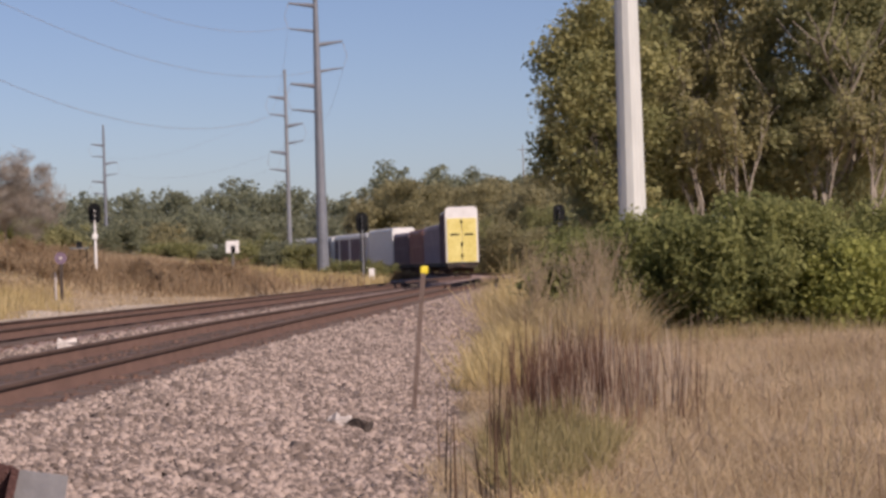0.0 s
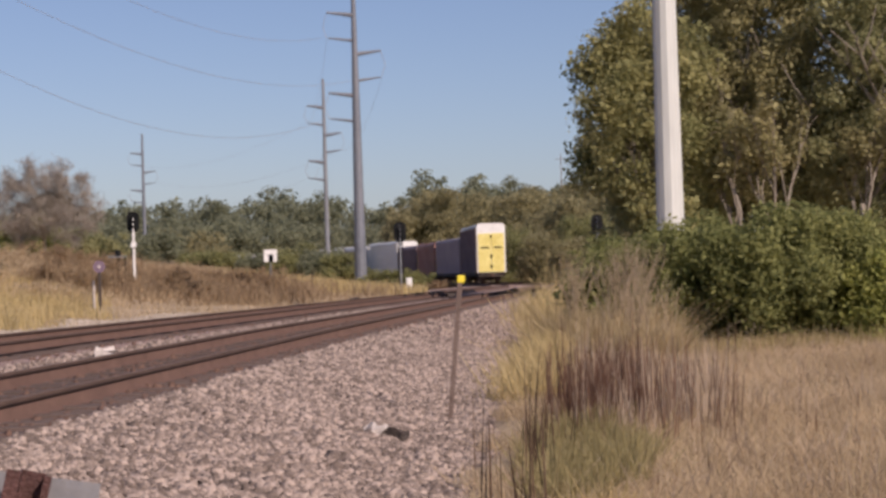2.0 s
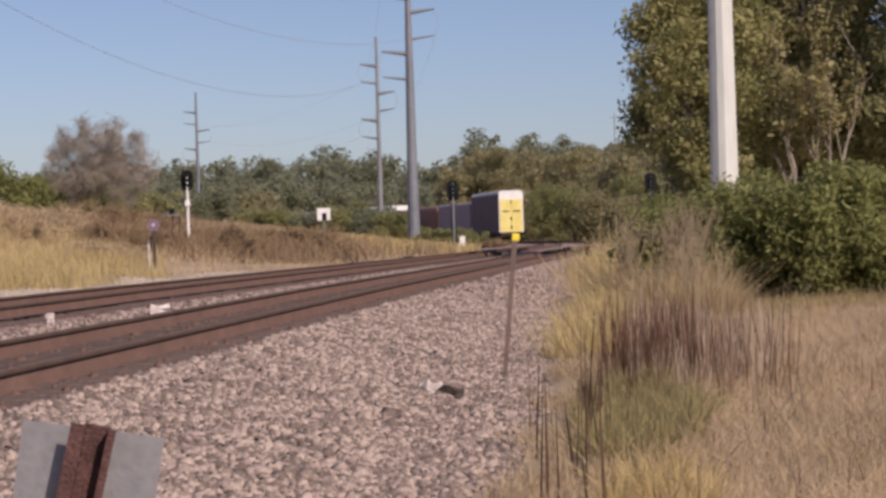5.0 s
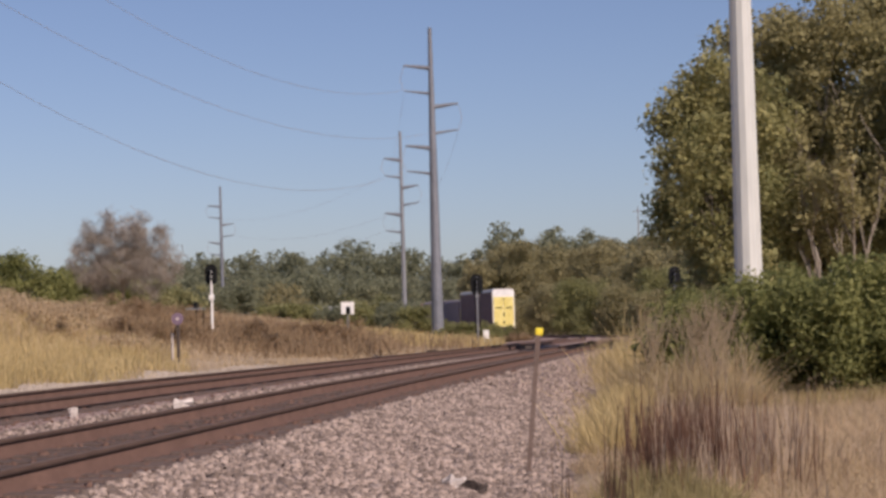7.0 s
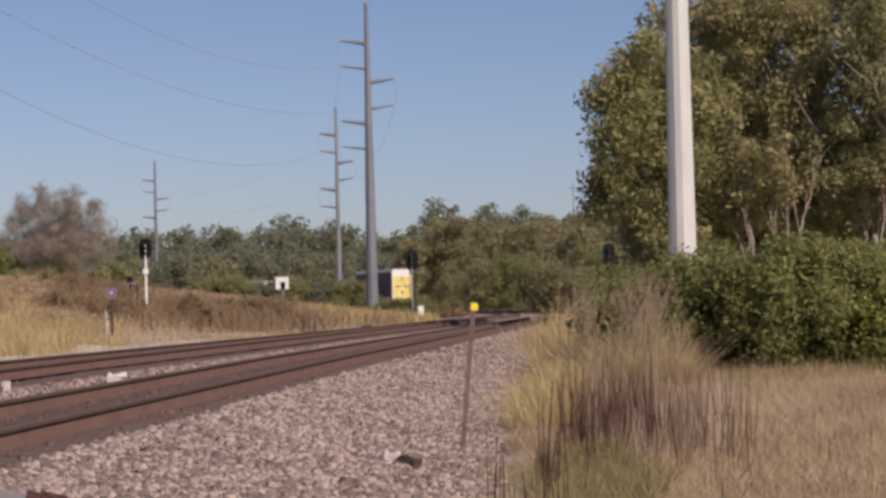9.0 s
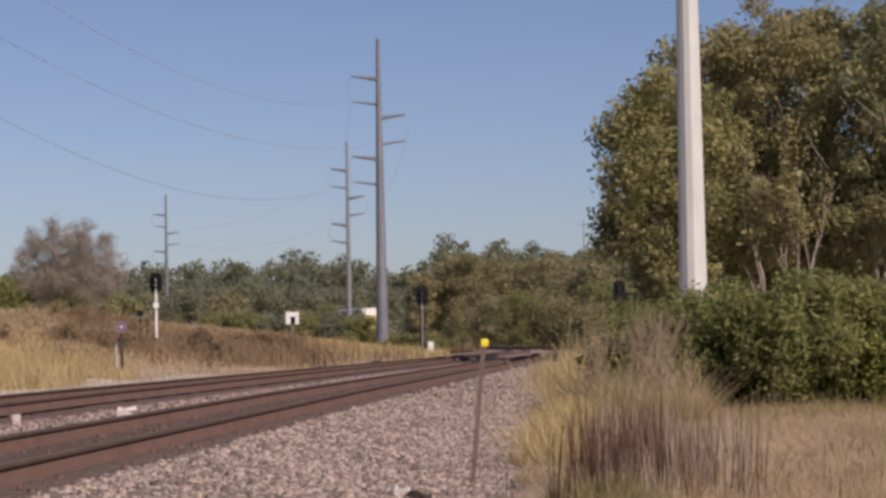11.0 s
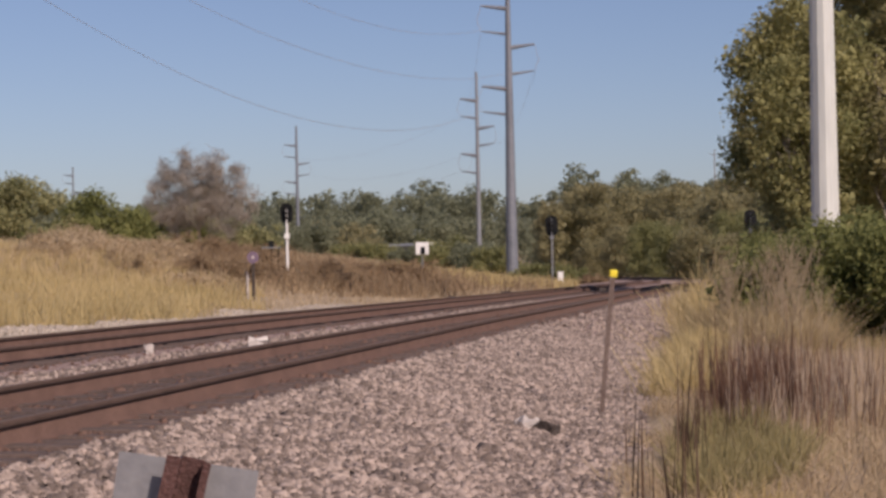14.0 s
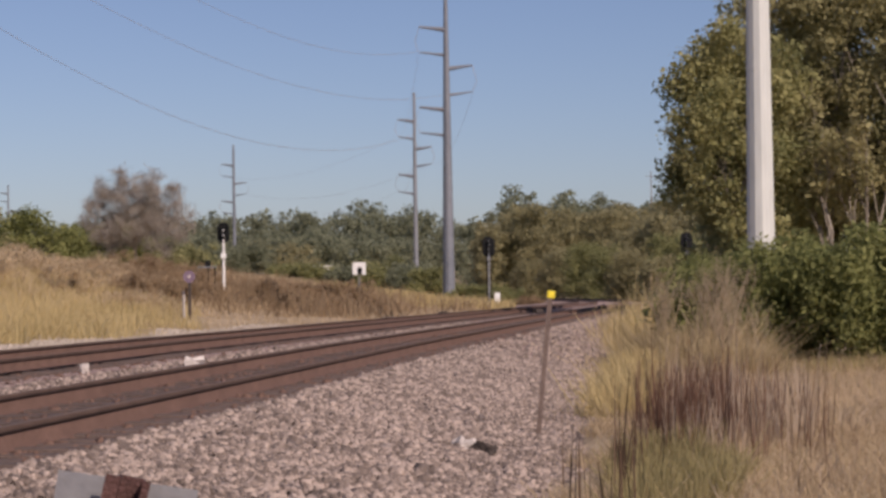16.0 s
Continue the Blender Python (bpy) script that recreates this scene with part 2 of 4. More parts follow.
def branch(s):
    """The far track's centre at s metres past the start of its curve: x, y, heading clockwise from +y."""
    x0, y0 = far_x(CURVE_Y), CURVE_Y
    if s <= 0:
        y = y0 + s * math.cos(FAR_HEAD)
        return far_x(y), y, FAR_HEAD
    a = min(s / CURVE_R, CURVE_TURN)
    cx, cy = x0 - CURVE_R * math.cos(FAR_HEAD), y0 + CURVE_R * math.sin(FAR_HEAD)
    h = FAR_HEAD - a
    x, y = cx + CURVE_R * math.cos(h), cy - CURVE_R * math.sin(h)
    rest = s - CURVE_R * a
    return x + rest * math.sin(h), y + rest * math.cos(h), h


BR = np.array([branch(s)[:2] for s in np.arange(-20, 800, 4.0)])
BED_U = [-10.6, -8.2, -6.7, -2.9, -2.2, -1.5, 1.4, 2.2, 3.8, 4.6]
BED_Z = [-0.44, -0.30, -0.19, -0.19, -0.28, -0.19, -0.19, -0.36, -0.72, -0.82]


def bed_z(u, y):
    return rail_z(y) + np.interp(u, BED_U, BED_Z)


def ground_z(x, y):
    """The land: low by the track on one side, a rising meadow on the other, higher ground far off."""
    x, y = np.asarray(x, float), np.asarray(y, float)
    u = x - near_x(y)
    drop = rail_z(y) - RAIL_Z
    z = np.interp(u, [-400, -70, -45, -32, -24, -16, -11, -10, -9, 3.6, 4.4, 9, 60, 400], [4.6, 4.2, 3.8, 2.7, 1.3, 0.43, 0.22, 0.17, -0.55, -0.55, -0.10, -0.05, 0.3, 1.5]) + drop
    z = z + np.where((u < -9) | (u > 4.4), 0.05 * np.sin(x * 0.9 + 1.3 * np.sin(y * 0.31)) + 0.05 * np.sin(y * 0.55 + x * 0.2), 0)
    far = np.clip((y - 230) / 130, 0, 1)
    z = z + 1.9 * far * far * (3 - 2 * far) * np.clip((-u - 6) / 12, 0, 1)
    far2 = np.clip((y - 700) / 900, 0, 1)
    z = z + 10 * far2
    if x.ndim:
        m = (y > 150) & (y < 760) & (np.abs(x) < 120)
        if m.any():
            d = np.min(np.hypot(x[m][:, None] - BR[None, :, 0], y[m][:, None] - BR[None, :, 1]), axis=1)
            k = np.clip((d - 4.0) / 7, 0, 1)
            z[m] = z[m] * k + (rail_z(y[m]) - 0.6) * (1 - k)
    return z


def gz(x, y):
    return float(ground_z(np.array([x]), np.array([y]))[0])


# ---- ground ----
def grid_lines(stops):
    out = []
    for a, b, n in stops:
        out += list(np.linspace(a, b, n, endpoint=False))
    return np.array(out + [stops[-1][1]])


def build_ground():
    xs = grid_lines([(-3000, -300, 12), (-300, -60, 40), (-60, 40, 130), (40, 300, 40), (300, 3000, 12)])
    ys = grid_lines([(-1500, -20, 12), (-20, 120, 140), (120, 420, 120), (420, 900, 40), (900, 4200, 20)])
    gx, gy = np.meshgrid(xs, ys)
    v = np.c_[gx.ravel(), gy.ravel(), ground_z(gx.ravel(), gy.ravel())]
    nx, ny = len(xs), len(ys)
    i = np.arange((ny - 1) * nx).reshape(ny - 1, nx)[:, :-1].ravel()
    f = np.c_[i, i + 1, i + 1 + nx, i + nx]
    ob = arrays("ground", v, f, M_SOIL, smooth=True)
    tagged(ob, "dry straw-coloured earth under the grass and brush", "ground", kind="structure")


def build_beds():
    rows = []
    for y in np.arange(-30, 330, 1.0):
        rows.append((near_x(y), y, float(rail_z(y)), 0.0))
    prof = list(zip(BED_U, BED_Z))
    v, f = loft(prof, rows, closed=False)
    tagged(arrays("ballast_bed", v, f, M_BALLAST, smooth=True), "pinkish grey crushed stone bank under two tracks", "ballast bed", kind="structure")
    rows = []
    for s in np.arange(10, 760, 5.0):
        x, y, h = branch(s)
        rows.append((x, y, float(rail_z(y)) - 0.01, h))
    v, f = loft([(-4.4, -0.8), (-2.0, -0.2), (2.0, -0.2), (4.4, -0.8)], rows, closed=False)
    tagged(arrays("branch_ballast_bed", v, f, M_BALLAST, smooth=True), "crushed stone bed of the curving track", "ballast bed", kind="structure")


RAIL_PROFILE = [(-0.075, -0.18), (0.075, -0.18), (0.075, -0.165), (0.012, -0.145), (0.012, -0.045), (-0.012, -0.045), (-0.012, -0.145), (-0.075, -0.165)]
HEAD_PROFILE = [(-0.012, -0.047), (0.012, -0.047), (0.037, -0.038), (0.037, -0.006), (0.028, 0.0), (-0.028, 0.0), (-0.037, -0.006), (-0.037, -0.038)]


def tie_mesh():
    bm = bmesh.new()
    box(bm, (2.6, 0.23, 0.18), bevel=0.012)
    me = bpy.data.meshes.new("tie")
    bm.to_mesh(me), bm.free()
    me.materials.append(M_TIE)
    return me


def build_track(name, rows, label, lift=0.0):
    """A track: two rails with worn tops, wooden ties under them. rows: x, y, heading along the centre."""
    t = thing(name, Matrix(), label, "railway track", "railway tracks")
    for side in (-0.755, 0.755):
        path = [(x + side * math.cos(h), y - side * math.sin(h), float(rail_z(y)) + lift, h) for x, y, h in rows]
        v, f = loft(RAIL_PROFILE, path)
        r = arrays("rail", v, f, M_RUST, t, "rust-brown steel rail")
        v, f = loft(HEAD_PROFILE, path)
        arrays("rail_head", v, f, M_HEAD, r, "rail head, its colour darkened for the shadow line")
        v, f = loft([(-0.024, 0.001), (0.024, 0.001), (0.024, 0.003), (-0.024, 0.003)], path)
        arrays("running_surface", v, f, M_STEEL, r, "worn pale rail top")
    return t


def build_ties(t, y0, y1, line, me):
    for y in np.arange(y0, y1, 0.5):
        ob = new("tie", me)
        ob.parent = t
        ob.matrix_basis = Matrix.Translation((line(y) + rng.normal(0, 0.02), y, float(rail_z(y)) - 0.255 + rng.normal(0, 0.006))) @ \
            Matrix.Rotation(-HEAD + rng.normal(0, 0.008), 4, "Z")


STONE_V = np.array([(-1, -1, -1), (1, -1, -1), (1, 1, -1), (-1, 1, -1), (-1, -1, 1), (1, -1, 1), (1, 1, 1), (-1, 1, 1)]) * 0.5
STONE_F = np.array([(4, 5, 6, 7), (0, 1, 5, 4), (1, 2, 6, 5), (2, 3, 7, 6), (3, 0, 4, 7)])


def turns(n, spread=0.75):
    """n random rotation matrices: any heading, tilted by the spread at most."""
    a, b, c = rng.uniform(-spread, spread, n), rng.uniform(-spread, spread, n), rng.uniform(-math.pi, math.pi, n)
    ca, sa, cb, sb, cc, sc = np.cos(a), np.sin(a), np.cos(b), np.sin(b), np.cos(c), np.sin(c)
    r = np.empty((n, 3, 3))
    r[:, 0] = np.c_[cc * cb, cc * sb * sa - sc * ca, cc * sb * ca + sc * sa]
    r[:, 1] = np.c_[sc * cb, sc * sb * sa + cc * ca, sc * sb * ca - cc * sa]
    r[:, 2] = np.c_[-sb, cb * sa, cb * ca]
    return r


def scatter_stones(name, pos, size, mat, label, category="gravel"):
    n = len(pos)
    s = (size * rng.lognormal(0, 0.24, n))[:, None, None]
    v = STONE_V[None] * (1 + rng.uniform(-0.35, 0.35, (n, 8, 3))) * s * np.array([1.0, 0.85, 0.65]) * rng.uniform(0.8, 1.3, (n, 1, 3))
    v = np.einsum("nij,nkj->nki", turns(n), v) + pos[:, None, :]
    f = STONE_F[None] + (np.arange(n) * 8)[:, None, None]
    ob = arrays(name, v.reshape(-1, 3), f.reshape(-1, 4), mat)
    return tagged(ob, label, category, kind="stuff")


def build_stones():
    # the bank beside the near track, dense where it is seen from close by
    def on_bed(n, u0, u1, y0, y1, power=1.0):
        y = y0 + (y1 - y0) * rng.uniform(0, 1, n) ** power
        u = rng.uniform(u0, u1, n)
        return np.c_[near_x(y) + u, y, bed_z(u, y) + rng.uniform(-0.022, 0.024, n)]
    a = on_bed(105000, 1.35, 5.1, 7.5, 42, 1.12)
    b = on_bed(9000, 1.35, 4.6, 42, 90, 1.2)
    scatter_stones("ballast", np.vstack([a, b]), 0.045, M_STONE, "loose pinkish grey crushed stones on the track bank", "ballast")
    c = on_bed(10000, -2.75, -1.6, 16, 80, 1.2)
    d = on_bed(8000, -11.0, -7.3, 25, 90)
    scatter_stones("ballast_between_tracks", np.vstack([c, d]), 0.05, M_STONE, "pale crushed stones between the two tracks", "ballast")
    y = rng.uniform(44, 92, 17000)
    u = rng.uniform(-12.4, -8.6, 17000) + 0.3 * np.sin(y * 0.9)
    x = near_x(y) + u
    scatter_stones("gravel_verge", np.c_[x, y, np.maximum(ground_z(x, y), bed_z(u, y)) + 0.01], 0.07, M_VERGE, "pale sandy gravel strip beside the far track", "gravel")
    e = on_bed(11000, -1.65, 1.4, 10, 60, 1.2)
    g = on_bed(6000, -7.2, -2.75, 20, 90, 1.2)
    e[:, 2] -= 0.012
    g[:, 2] -= 0.012
    scatter_stones("stained_ballast", np.vstack([e, g]), 0.044, M_STAINED, "rust-brown stained stones packed round the ties", "ballast")


# ---- plants ----
def blades(pos, height, width, lean=0.35, sway=0.0):
    """One slim tapered blade at each place: verts and faces."""
    n = len(pos)
    h = (height * rng.lognormal(0, 0.25, n))
    a = rng.uniform(0, 2 * np.pi, n)
    d = np.c_[np.cos(a), np.sin(a), np.zeros(n)]
    b = rng.uniform(0, 2 * np.pi, n)
    tilt = np.abs(rng.normal(0, lean, n))
    tip = np.c_[np.cos(b) * tilt + sway, np.sin(b) * tilt, np.ones(n)] * h[:, None]
    w = width * rng.uniform(0.6, 1.3, n)[:, None]
    v = np.stack([pos - d * w / 2, pos + d * w / 2, pos + tip + d * w * 0.1, pos + tip - d * w * 0.1], 1)
    f = (np.arange(n) * 4)[:, None] + np.array([0, 1, 2, 3])
    return v.reshape(-1, 3), f


def grass(name, pos, height, width, mat, label, category="grass", lean=0.35):
    v, f = blades(pos, height, width, lean)
    return tagged(arrays(name, v, f, mat), label, category, kind="stuff")


def field(n, x0, x1, y0, y1, keep=None, power=1.0):
    """Places on the ground in a stretch of the plan."""
    y = y0 + (y1 - y0) * rng.uniform(0, 1, n) ** power
    x = rng.uniform(x0, x1, n)
    if keep is not None:
        k = keep(x, y)
        x, y = x[k], y[k]
    return np.c_[x, y, ground_z(x, y) - 0.02]


def clumpy(x, y, scale=1.0, cut=0.0):
    return np.sin(x * 1.7 * scale + 2 * np.sin(y * 0.9 * scale)) + np.sin(y * 1.3 * scale + 1.5 * np.sin(x * 1.1 * scale)) > cut


def leaves(centres, radii, n, size, hollow=0.55, slim=0.6, scatter=0.8):
    """n leaf quads in clumps: most of them towards the skin of each ellipsoid."""
    centres, radii = np.asarray(centres, float), np.asarray(radii, float)
    w = np.prod(radii, axis=1) ** (2 / 3)
    c = rng.choice(len(centres), n, p=w / w.sum())
    d = rng.normal(0, 1, (n, 3))
    d /= np.linalg.norm(d, axis=1)[:, None]
    r = hollow + (1.08 - hollow) * rng.uniform(0, 1, n) ** 0.7
    lump = 1 + 0.18 * np.sin(d[:, 0] * 5 + c) * np.sin(d[:, 2] * 6 + 2 * c) + 0.10 * np.sin(d[:, 1] * 11 + c)
    p = centres[c] + d * (r * lump)[:, None] * radii[c]
    s = size * rng.lognormal(0, 0.3, n)
    q = np.array([(-0.5, -slim / 2, 0), (0.5, -slim / 2, 0), (0.5, slim / 2, 0), (-0.5, slim / 2, 0)])[None] * s[:, None, None]
    q = q * rng.uniform(0.7, 1.3, (n, 1, 3))
    # leaves turn their faces outwards and to the light, with much scatter
    nrm = d * 0.7 + np.array([0, 0, 0.45]) + rng.normal(0, scatter, (n, 3))
    nrm /= np.linalg.norm(nrm, axis=1)[:, None]
    e1 = np.cross(nrm, rng.normal(0, 1, (n, 3)))
    e1 /= np.linalg.norm(e1, axis=1)[:, None]
    e2 = np.cross(nrm, e1)
    v = p[:, None, :] + q[:, :, :1] * e1[:, None, :] + q[:, :, 1:2] * e2[:, None, :]
    return v.reshape(-1, 3), (np.arange(n) * 4)[:, None] + np.arange(4)


def branches(base, height, spread, levels=4, kids=4, r0=0.12, seed=1, lift=0.55, sides=4):
    """Verts and quads of a branching skeleton of tapered limbs."""
    rnd = random.Random(seed)
    vs, fs = [], []

    def limb(a, b, r1, r2):
        w = (b - a).normalized()
        p = w.orthogonal().normalized()
        q = w.cross(p)
        k = len(vs)
        for c, r in ((a, r1), (b, r2)):
            for i in range(sides):
                t = 2 * math.pi * i / sides
                vs.append(c + p * math.cos(t) * r + q * math.sin(t) * r)
        for i in range(sides):
            j = (i + 1) % sides
            fs.append((k + i, k + j, k + sides + j, k + sides + i))

    def grow(a, way, length, r, level):
        bend = Vector((rnd.gauss(0, 0.12), rnd.gauss(0, 0.12), rnd.gauss(0.05, 0.08)))
        m = a + way * length * 0.5
        b = m + (way + bend).normalized() * length * 0.5
        limb(a, m, r, r * 0.8), limb(m, b, r * 0.8, r * 0.55)
        if level == 0:
            return
        for i in range(kids):
            t = 2 * math.pi * (i + rnd.random()) / kids
            out = Vector((math.cos(t), math.sin(t), 0)) * spread
            w = (way * lift + out + Vector((0, 0, 0.25))).normalized()
            grow(a.lerp(b, rnd.uniform(0.5, 1.0)), w, length * rnd.uniform(0.55, 0.8), r * 0.5, level - 1)

    grow(Vector(base), Vector((0, 0, 1)), height, r0, levels)
    return np.array(vs), np.array(fs)


def crown_clumps(at, width, depth, height, count, size, seed):
    """Centres and radii of foliage clumps that fill a rounded, uneven body standing at a place."""
    r = np.random.default_rng(seed)
    out, rad = [], []
    while len(out) < count:
        p = r.uniform(-1, 1, 3)
        if p[0] ** 2 + p[1] ** 2 + (p[2] * 0.95) ** 2 > 1:
            continue
        out.append((at[0] + p[0] * width / 2, at[1] + p[1] * depth / 2, at[2] + height * (0.5 + 0.5 * p[2])))
        rad.append(np.array([1, 1, 0.8]) * size * r.uniform(0.6, 1.25))
    return np.array(out), np.array(rad)


def tree(name, x, y, height, width, depth, trunk_h, mat, bark, leaf, n, clumps, clump, label, category="tree", group="", seed=1, skeleton=True):
    """A tree: tapered trunk with limbs, and a crown of many leaves in uneven clumps."""
    z = gz(x, y) - 0.1
    t = thing(name, Matrix(), label, category, group)
    c, r = crown_clumps((x, y, z + trunk_h), width, depth, height - trunk_h, clumps, clump, seed)
    v, f = leaves(c, r, int(n * 1.8), leaf * 0.72, 0.15)
    arrays("crown", v, f, mat, t)
    if skeleton:
        v, f = branches((x, y, z), height * 0.33, 0.7, 3, 4, max(0.08, height * 0.016), seed, 0.8, 5)
        arrays("trunk", v, f, bark, t, smooth=True)
    return t


def bush(name, x, y, width, depth, height, mat, leaf, n, clumps, clump, label, category="bush", group="", seed=1, sink=0.0):
    """A bush: foliage to the ground on a few stems."""
    z = gz(x, y) - 0.2 - sink
    t = thing(name, Matrix(), label, category, group)
    c, r = crown_clumps((x, y, z + clump * 0.2), width, depth, height - clump * 0.5, clumps, clump, seed)
    c[:, 2] = np.minimum(c[:, 2], z + height - r[:, 2] * 0.9)
    v, f = leaves(c, r, int(n * 1.25), leaf * 0.85, 0.15, 0.5, 1.0)
    arrays("foliage", v, f, mat, t)
    v, f = branches((x, y, z), height * 0.35, 0.9, 2, 4, 0.05, seed, 0.6)
    arrays("stem", v, f, M_BARK, t)
    return t


build_ground()
build_beds()
YS = list(np.arange(-30, 330, 3.0))
near_track = build_track("railway_track", [(float(near_x(y)), y, near_head(y)) for y in YS], "near railway track with rust-brown rails on ties")
SS = list(np.arange(-195, 0, 3.0)) + list(np.arange(0, 140, 3.0)) + list(np.arange(140, 760, 10.0))
far_track = build_track("railway_track", [branch(s) for s in SS], "second railway track that bends away past the signal", 0.05)


# ---- the power line ----
def arm(parent, z, side, length, r=0.13):
    """A davit arm that rises a little and tapers to its tip."""
    bm = bmesh.new()
    rod(bm, (0, 0, z - 0.35), (side * length, 0, z), r * 2.0, r * 0.8, 8)
    return part("arm", bm, M_WEATHER, parent)


def wire(parent, a, b, sag, r=0.03, n=28, name="wire"):
    a, b = np.array(a, float), np.array(b, float)
    pts = [Vector(a + (b - a) * s - np.array([0, 0, 4 * sag * s * (1 - s)])) for s in np.linspace(0, 1, n)]
    vs, fs = [], []
    for i, p in enumerate(pts):
        w = (pts[min(i + 1, n - 1)] - pts[max(i - 1, 0)]).normalized()
        q = w.cross(Vector((0, 0, 1)))
        q = q.normalized() if q.length > 1e-4 else Vector((1, 0, 0))
        o = w.cross(q)
        for j in range(4):
            t = math.pi / 2 * j
            vs.append(p + q * math.cos(t) * r + o * math.sin(t) * r)
            if i < n - 1:
                fs.append((i * 4 + j, i * 4 + (j + 1) % 4, i * 4 + 4 + (j + 1) % 4, i * 4 + 4 + j))
    return arrays(name, np.array(vs), np.array(fs), M_WIRE, parent)


def steel_pole(x, y, z0, top, r0, r1, arms, mat, label, loops=True, turn=0.0):
    """A tapered tubular pole with paired arms; each pair holds a wire loop. arms: (upper z, lower z, side, length)."""
    p = thing("transmission_pole", pose(x, y, z0, 0, 0, turn), label, "power pole", "power poles")
    bm = bmesh.new()
    h = top - z0
    rod(bm, (0, 0, 0), (0, 0, h * 0.35), r0, r0 + (r1 - r0) * 0.35, 12)
    rod(bm, (0, 0, h * 0.35), (0, 0, h), r0 + (r1 - r0) * 0.33, r1, 12)
    part("shaft", bm, mat, p, smooth=False)
    bm = bmesh.new()
    rod(bm, (0, 0, h), (0, 0, h + 0.12), r1 * 1.15, r1 * 0.9, 12)
    part("cap", bm, M_WEATHER, p)
    for za, zb, side, ln in arms:
        arm(p, za - z0, side, ln), arm(p, zb - z0, side, ln * 0.98, 0.085)
        tip = (side * ln, 0, za - z0)
        low = (side * ln, 0, zb - z0)
        if loops:
            mid = (side * (ln + 0.45), 0, (za + zb) / 2 - z0 - 0.2)
            wire(p, tip, mid, 0.05, 0.028, 6, "jumper"), wire(p, mid, low, -0.05, 0.028, 6, "jumper")
    return p


BIG = (-0.55, 235.0)
MID = (-5.09, 300.0)
FARP = (-45.3, 460.0)
steel_pole(*BIG, 0.6, 33.0, 0.66, 0.2, [(29.15, 26.45, -1, 2.85), (25.0, 22.2, 1, 2.75), (20.65, 17.95, -1, 2.85)], M_WEATHER,
           "tall tapered grey steel transmission pole with paired arms")
steel_pole(*MID, 1.2, 27.75, 0.36, 0.17, [(24.3, 21.95, -1, 2.24), (20.56, 18.24, 1, 2.24), (16.9, 14.55, -1, 2.24)], M_GALV,
           "slender pale steel transmission pole with paired arms")
steel_pole(*FARP, 1.5, 31.4, 0.45, 0.2, [(27.6, 25.2, -1, 2.6), (23.8, 21.4, 1, 2.6), (20.0, 17.6, -1, 2.6)], M_WEATHER,
           "distant grey steel transmission pole with paired arms")
steel_pole(-122.0, 610.0, 2.0, 31.0, 0.45, 0.2, [(29.0, 26.8, -1, 2.6), (24.0, 21.4, 1, 2.6)], M_GALV, "far pale steel transmission pole above the bushes")
NEARP = (13.1, 95.0)
steel_pole(*NEARP, -0.3, 31.0, 0.64, 0.30, [(28.0, 25.4, -1, 2.8), (24.0, 21.4, 1, 2.8)], M_POLE_PAINT,
           "thick pale tapered steel pole rising out of the bushes", loops=False)
bm = bmesh.new()
rod(bm, (0, 0, 0), (0, 0, 27.5), 0.16, 0.10, 8)
box(bm, (2.4, 0.12, 0.12), (0, 0, 26.4))
wp = part("utility_pole", bm, M_WOODPOLE)
wp.matrix_basis = pose(44.5, 500, -0.5)
tagged(wp, "thin distant wooden utility pole behind trees", "power pole", "power poles")
spans = thing("power_lines", Matrix(), "thin sagging overhead wires strung between the steel poles", "power line")
for a, b, sag in (((-0.87, 235, 21.93), (-35, 60, 28), 7.0), ((-3.49, 235, 26.56), (-35, 60, 34), 8.0), ((-3.61, 235, 18.0), (-35, 60, 27), 9.0)):
    wire(spans, a, b, sag, 0.018, 60)
for (z1, z2), (dx1, dx2) in zip(((26.4, 21.95), (22.2, 18.24), (17.9, 14.55)), ((-2.9, -2.24), (2.8, 2.24), (-2.9, -2.24))):
    wire(spans, (BIG[0] + dx1, BIG[1], z1), (MID[0] + dx2, MID[1], z2), 2.2, 0.012, 24)
    wire(spans, (MID[0] + dx2, MID[1], z2), (FARP[0] + dx2, FARP[1], z2 + 3.2), 2.6, 0.012, 24)


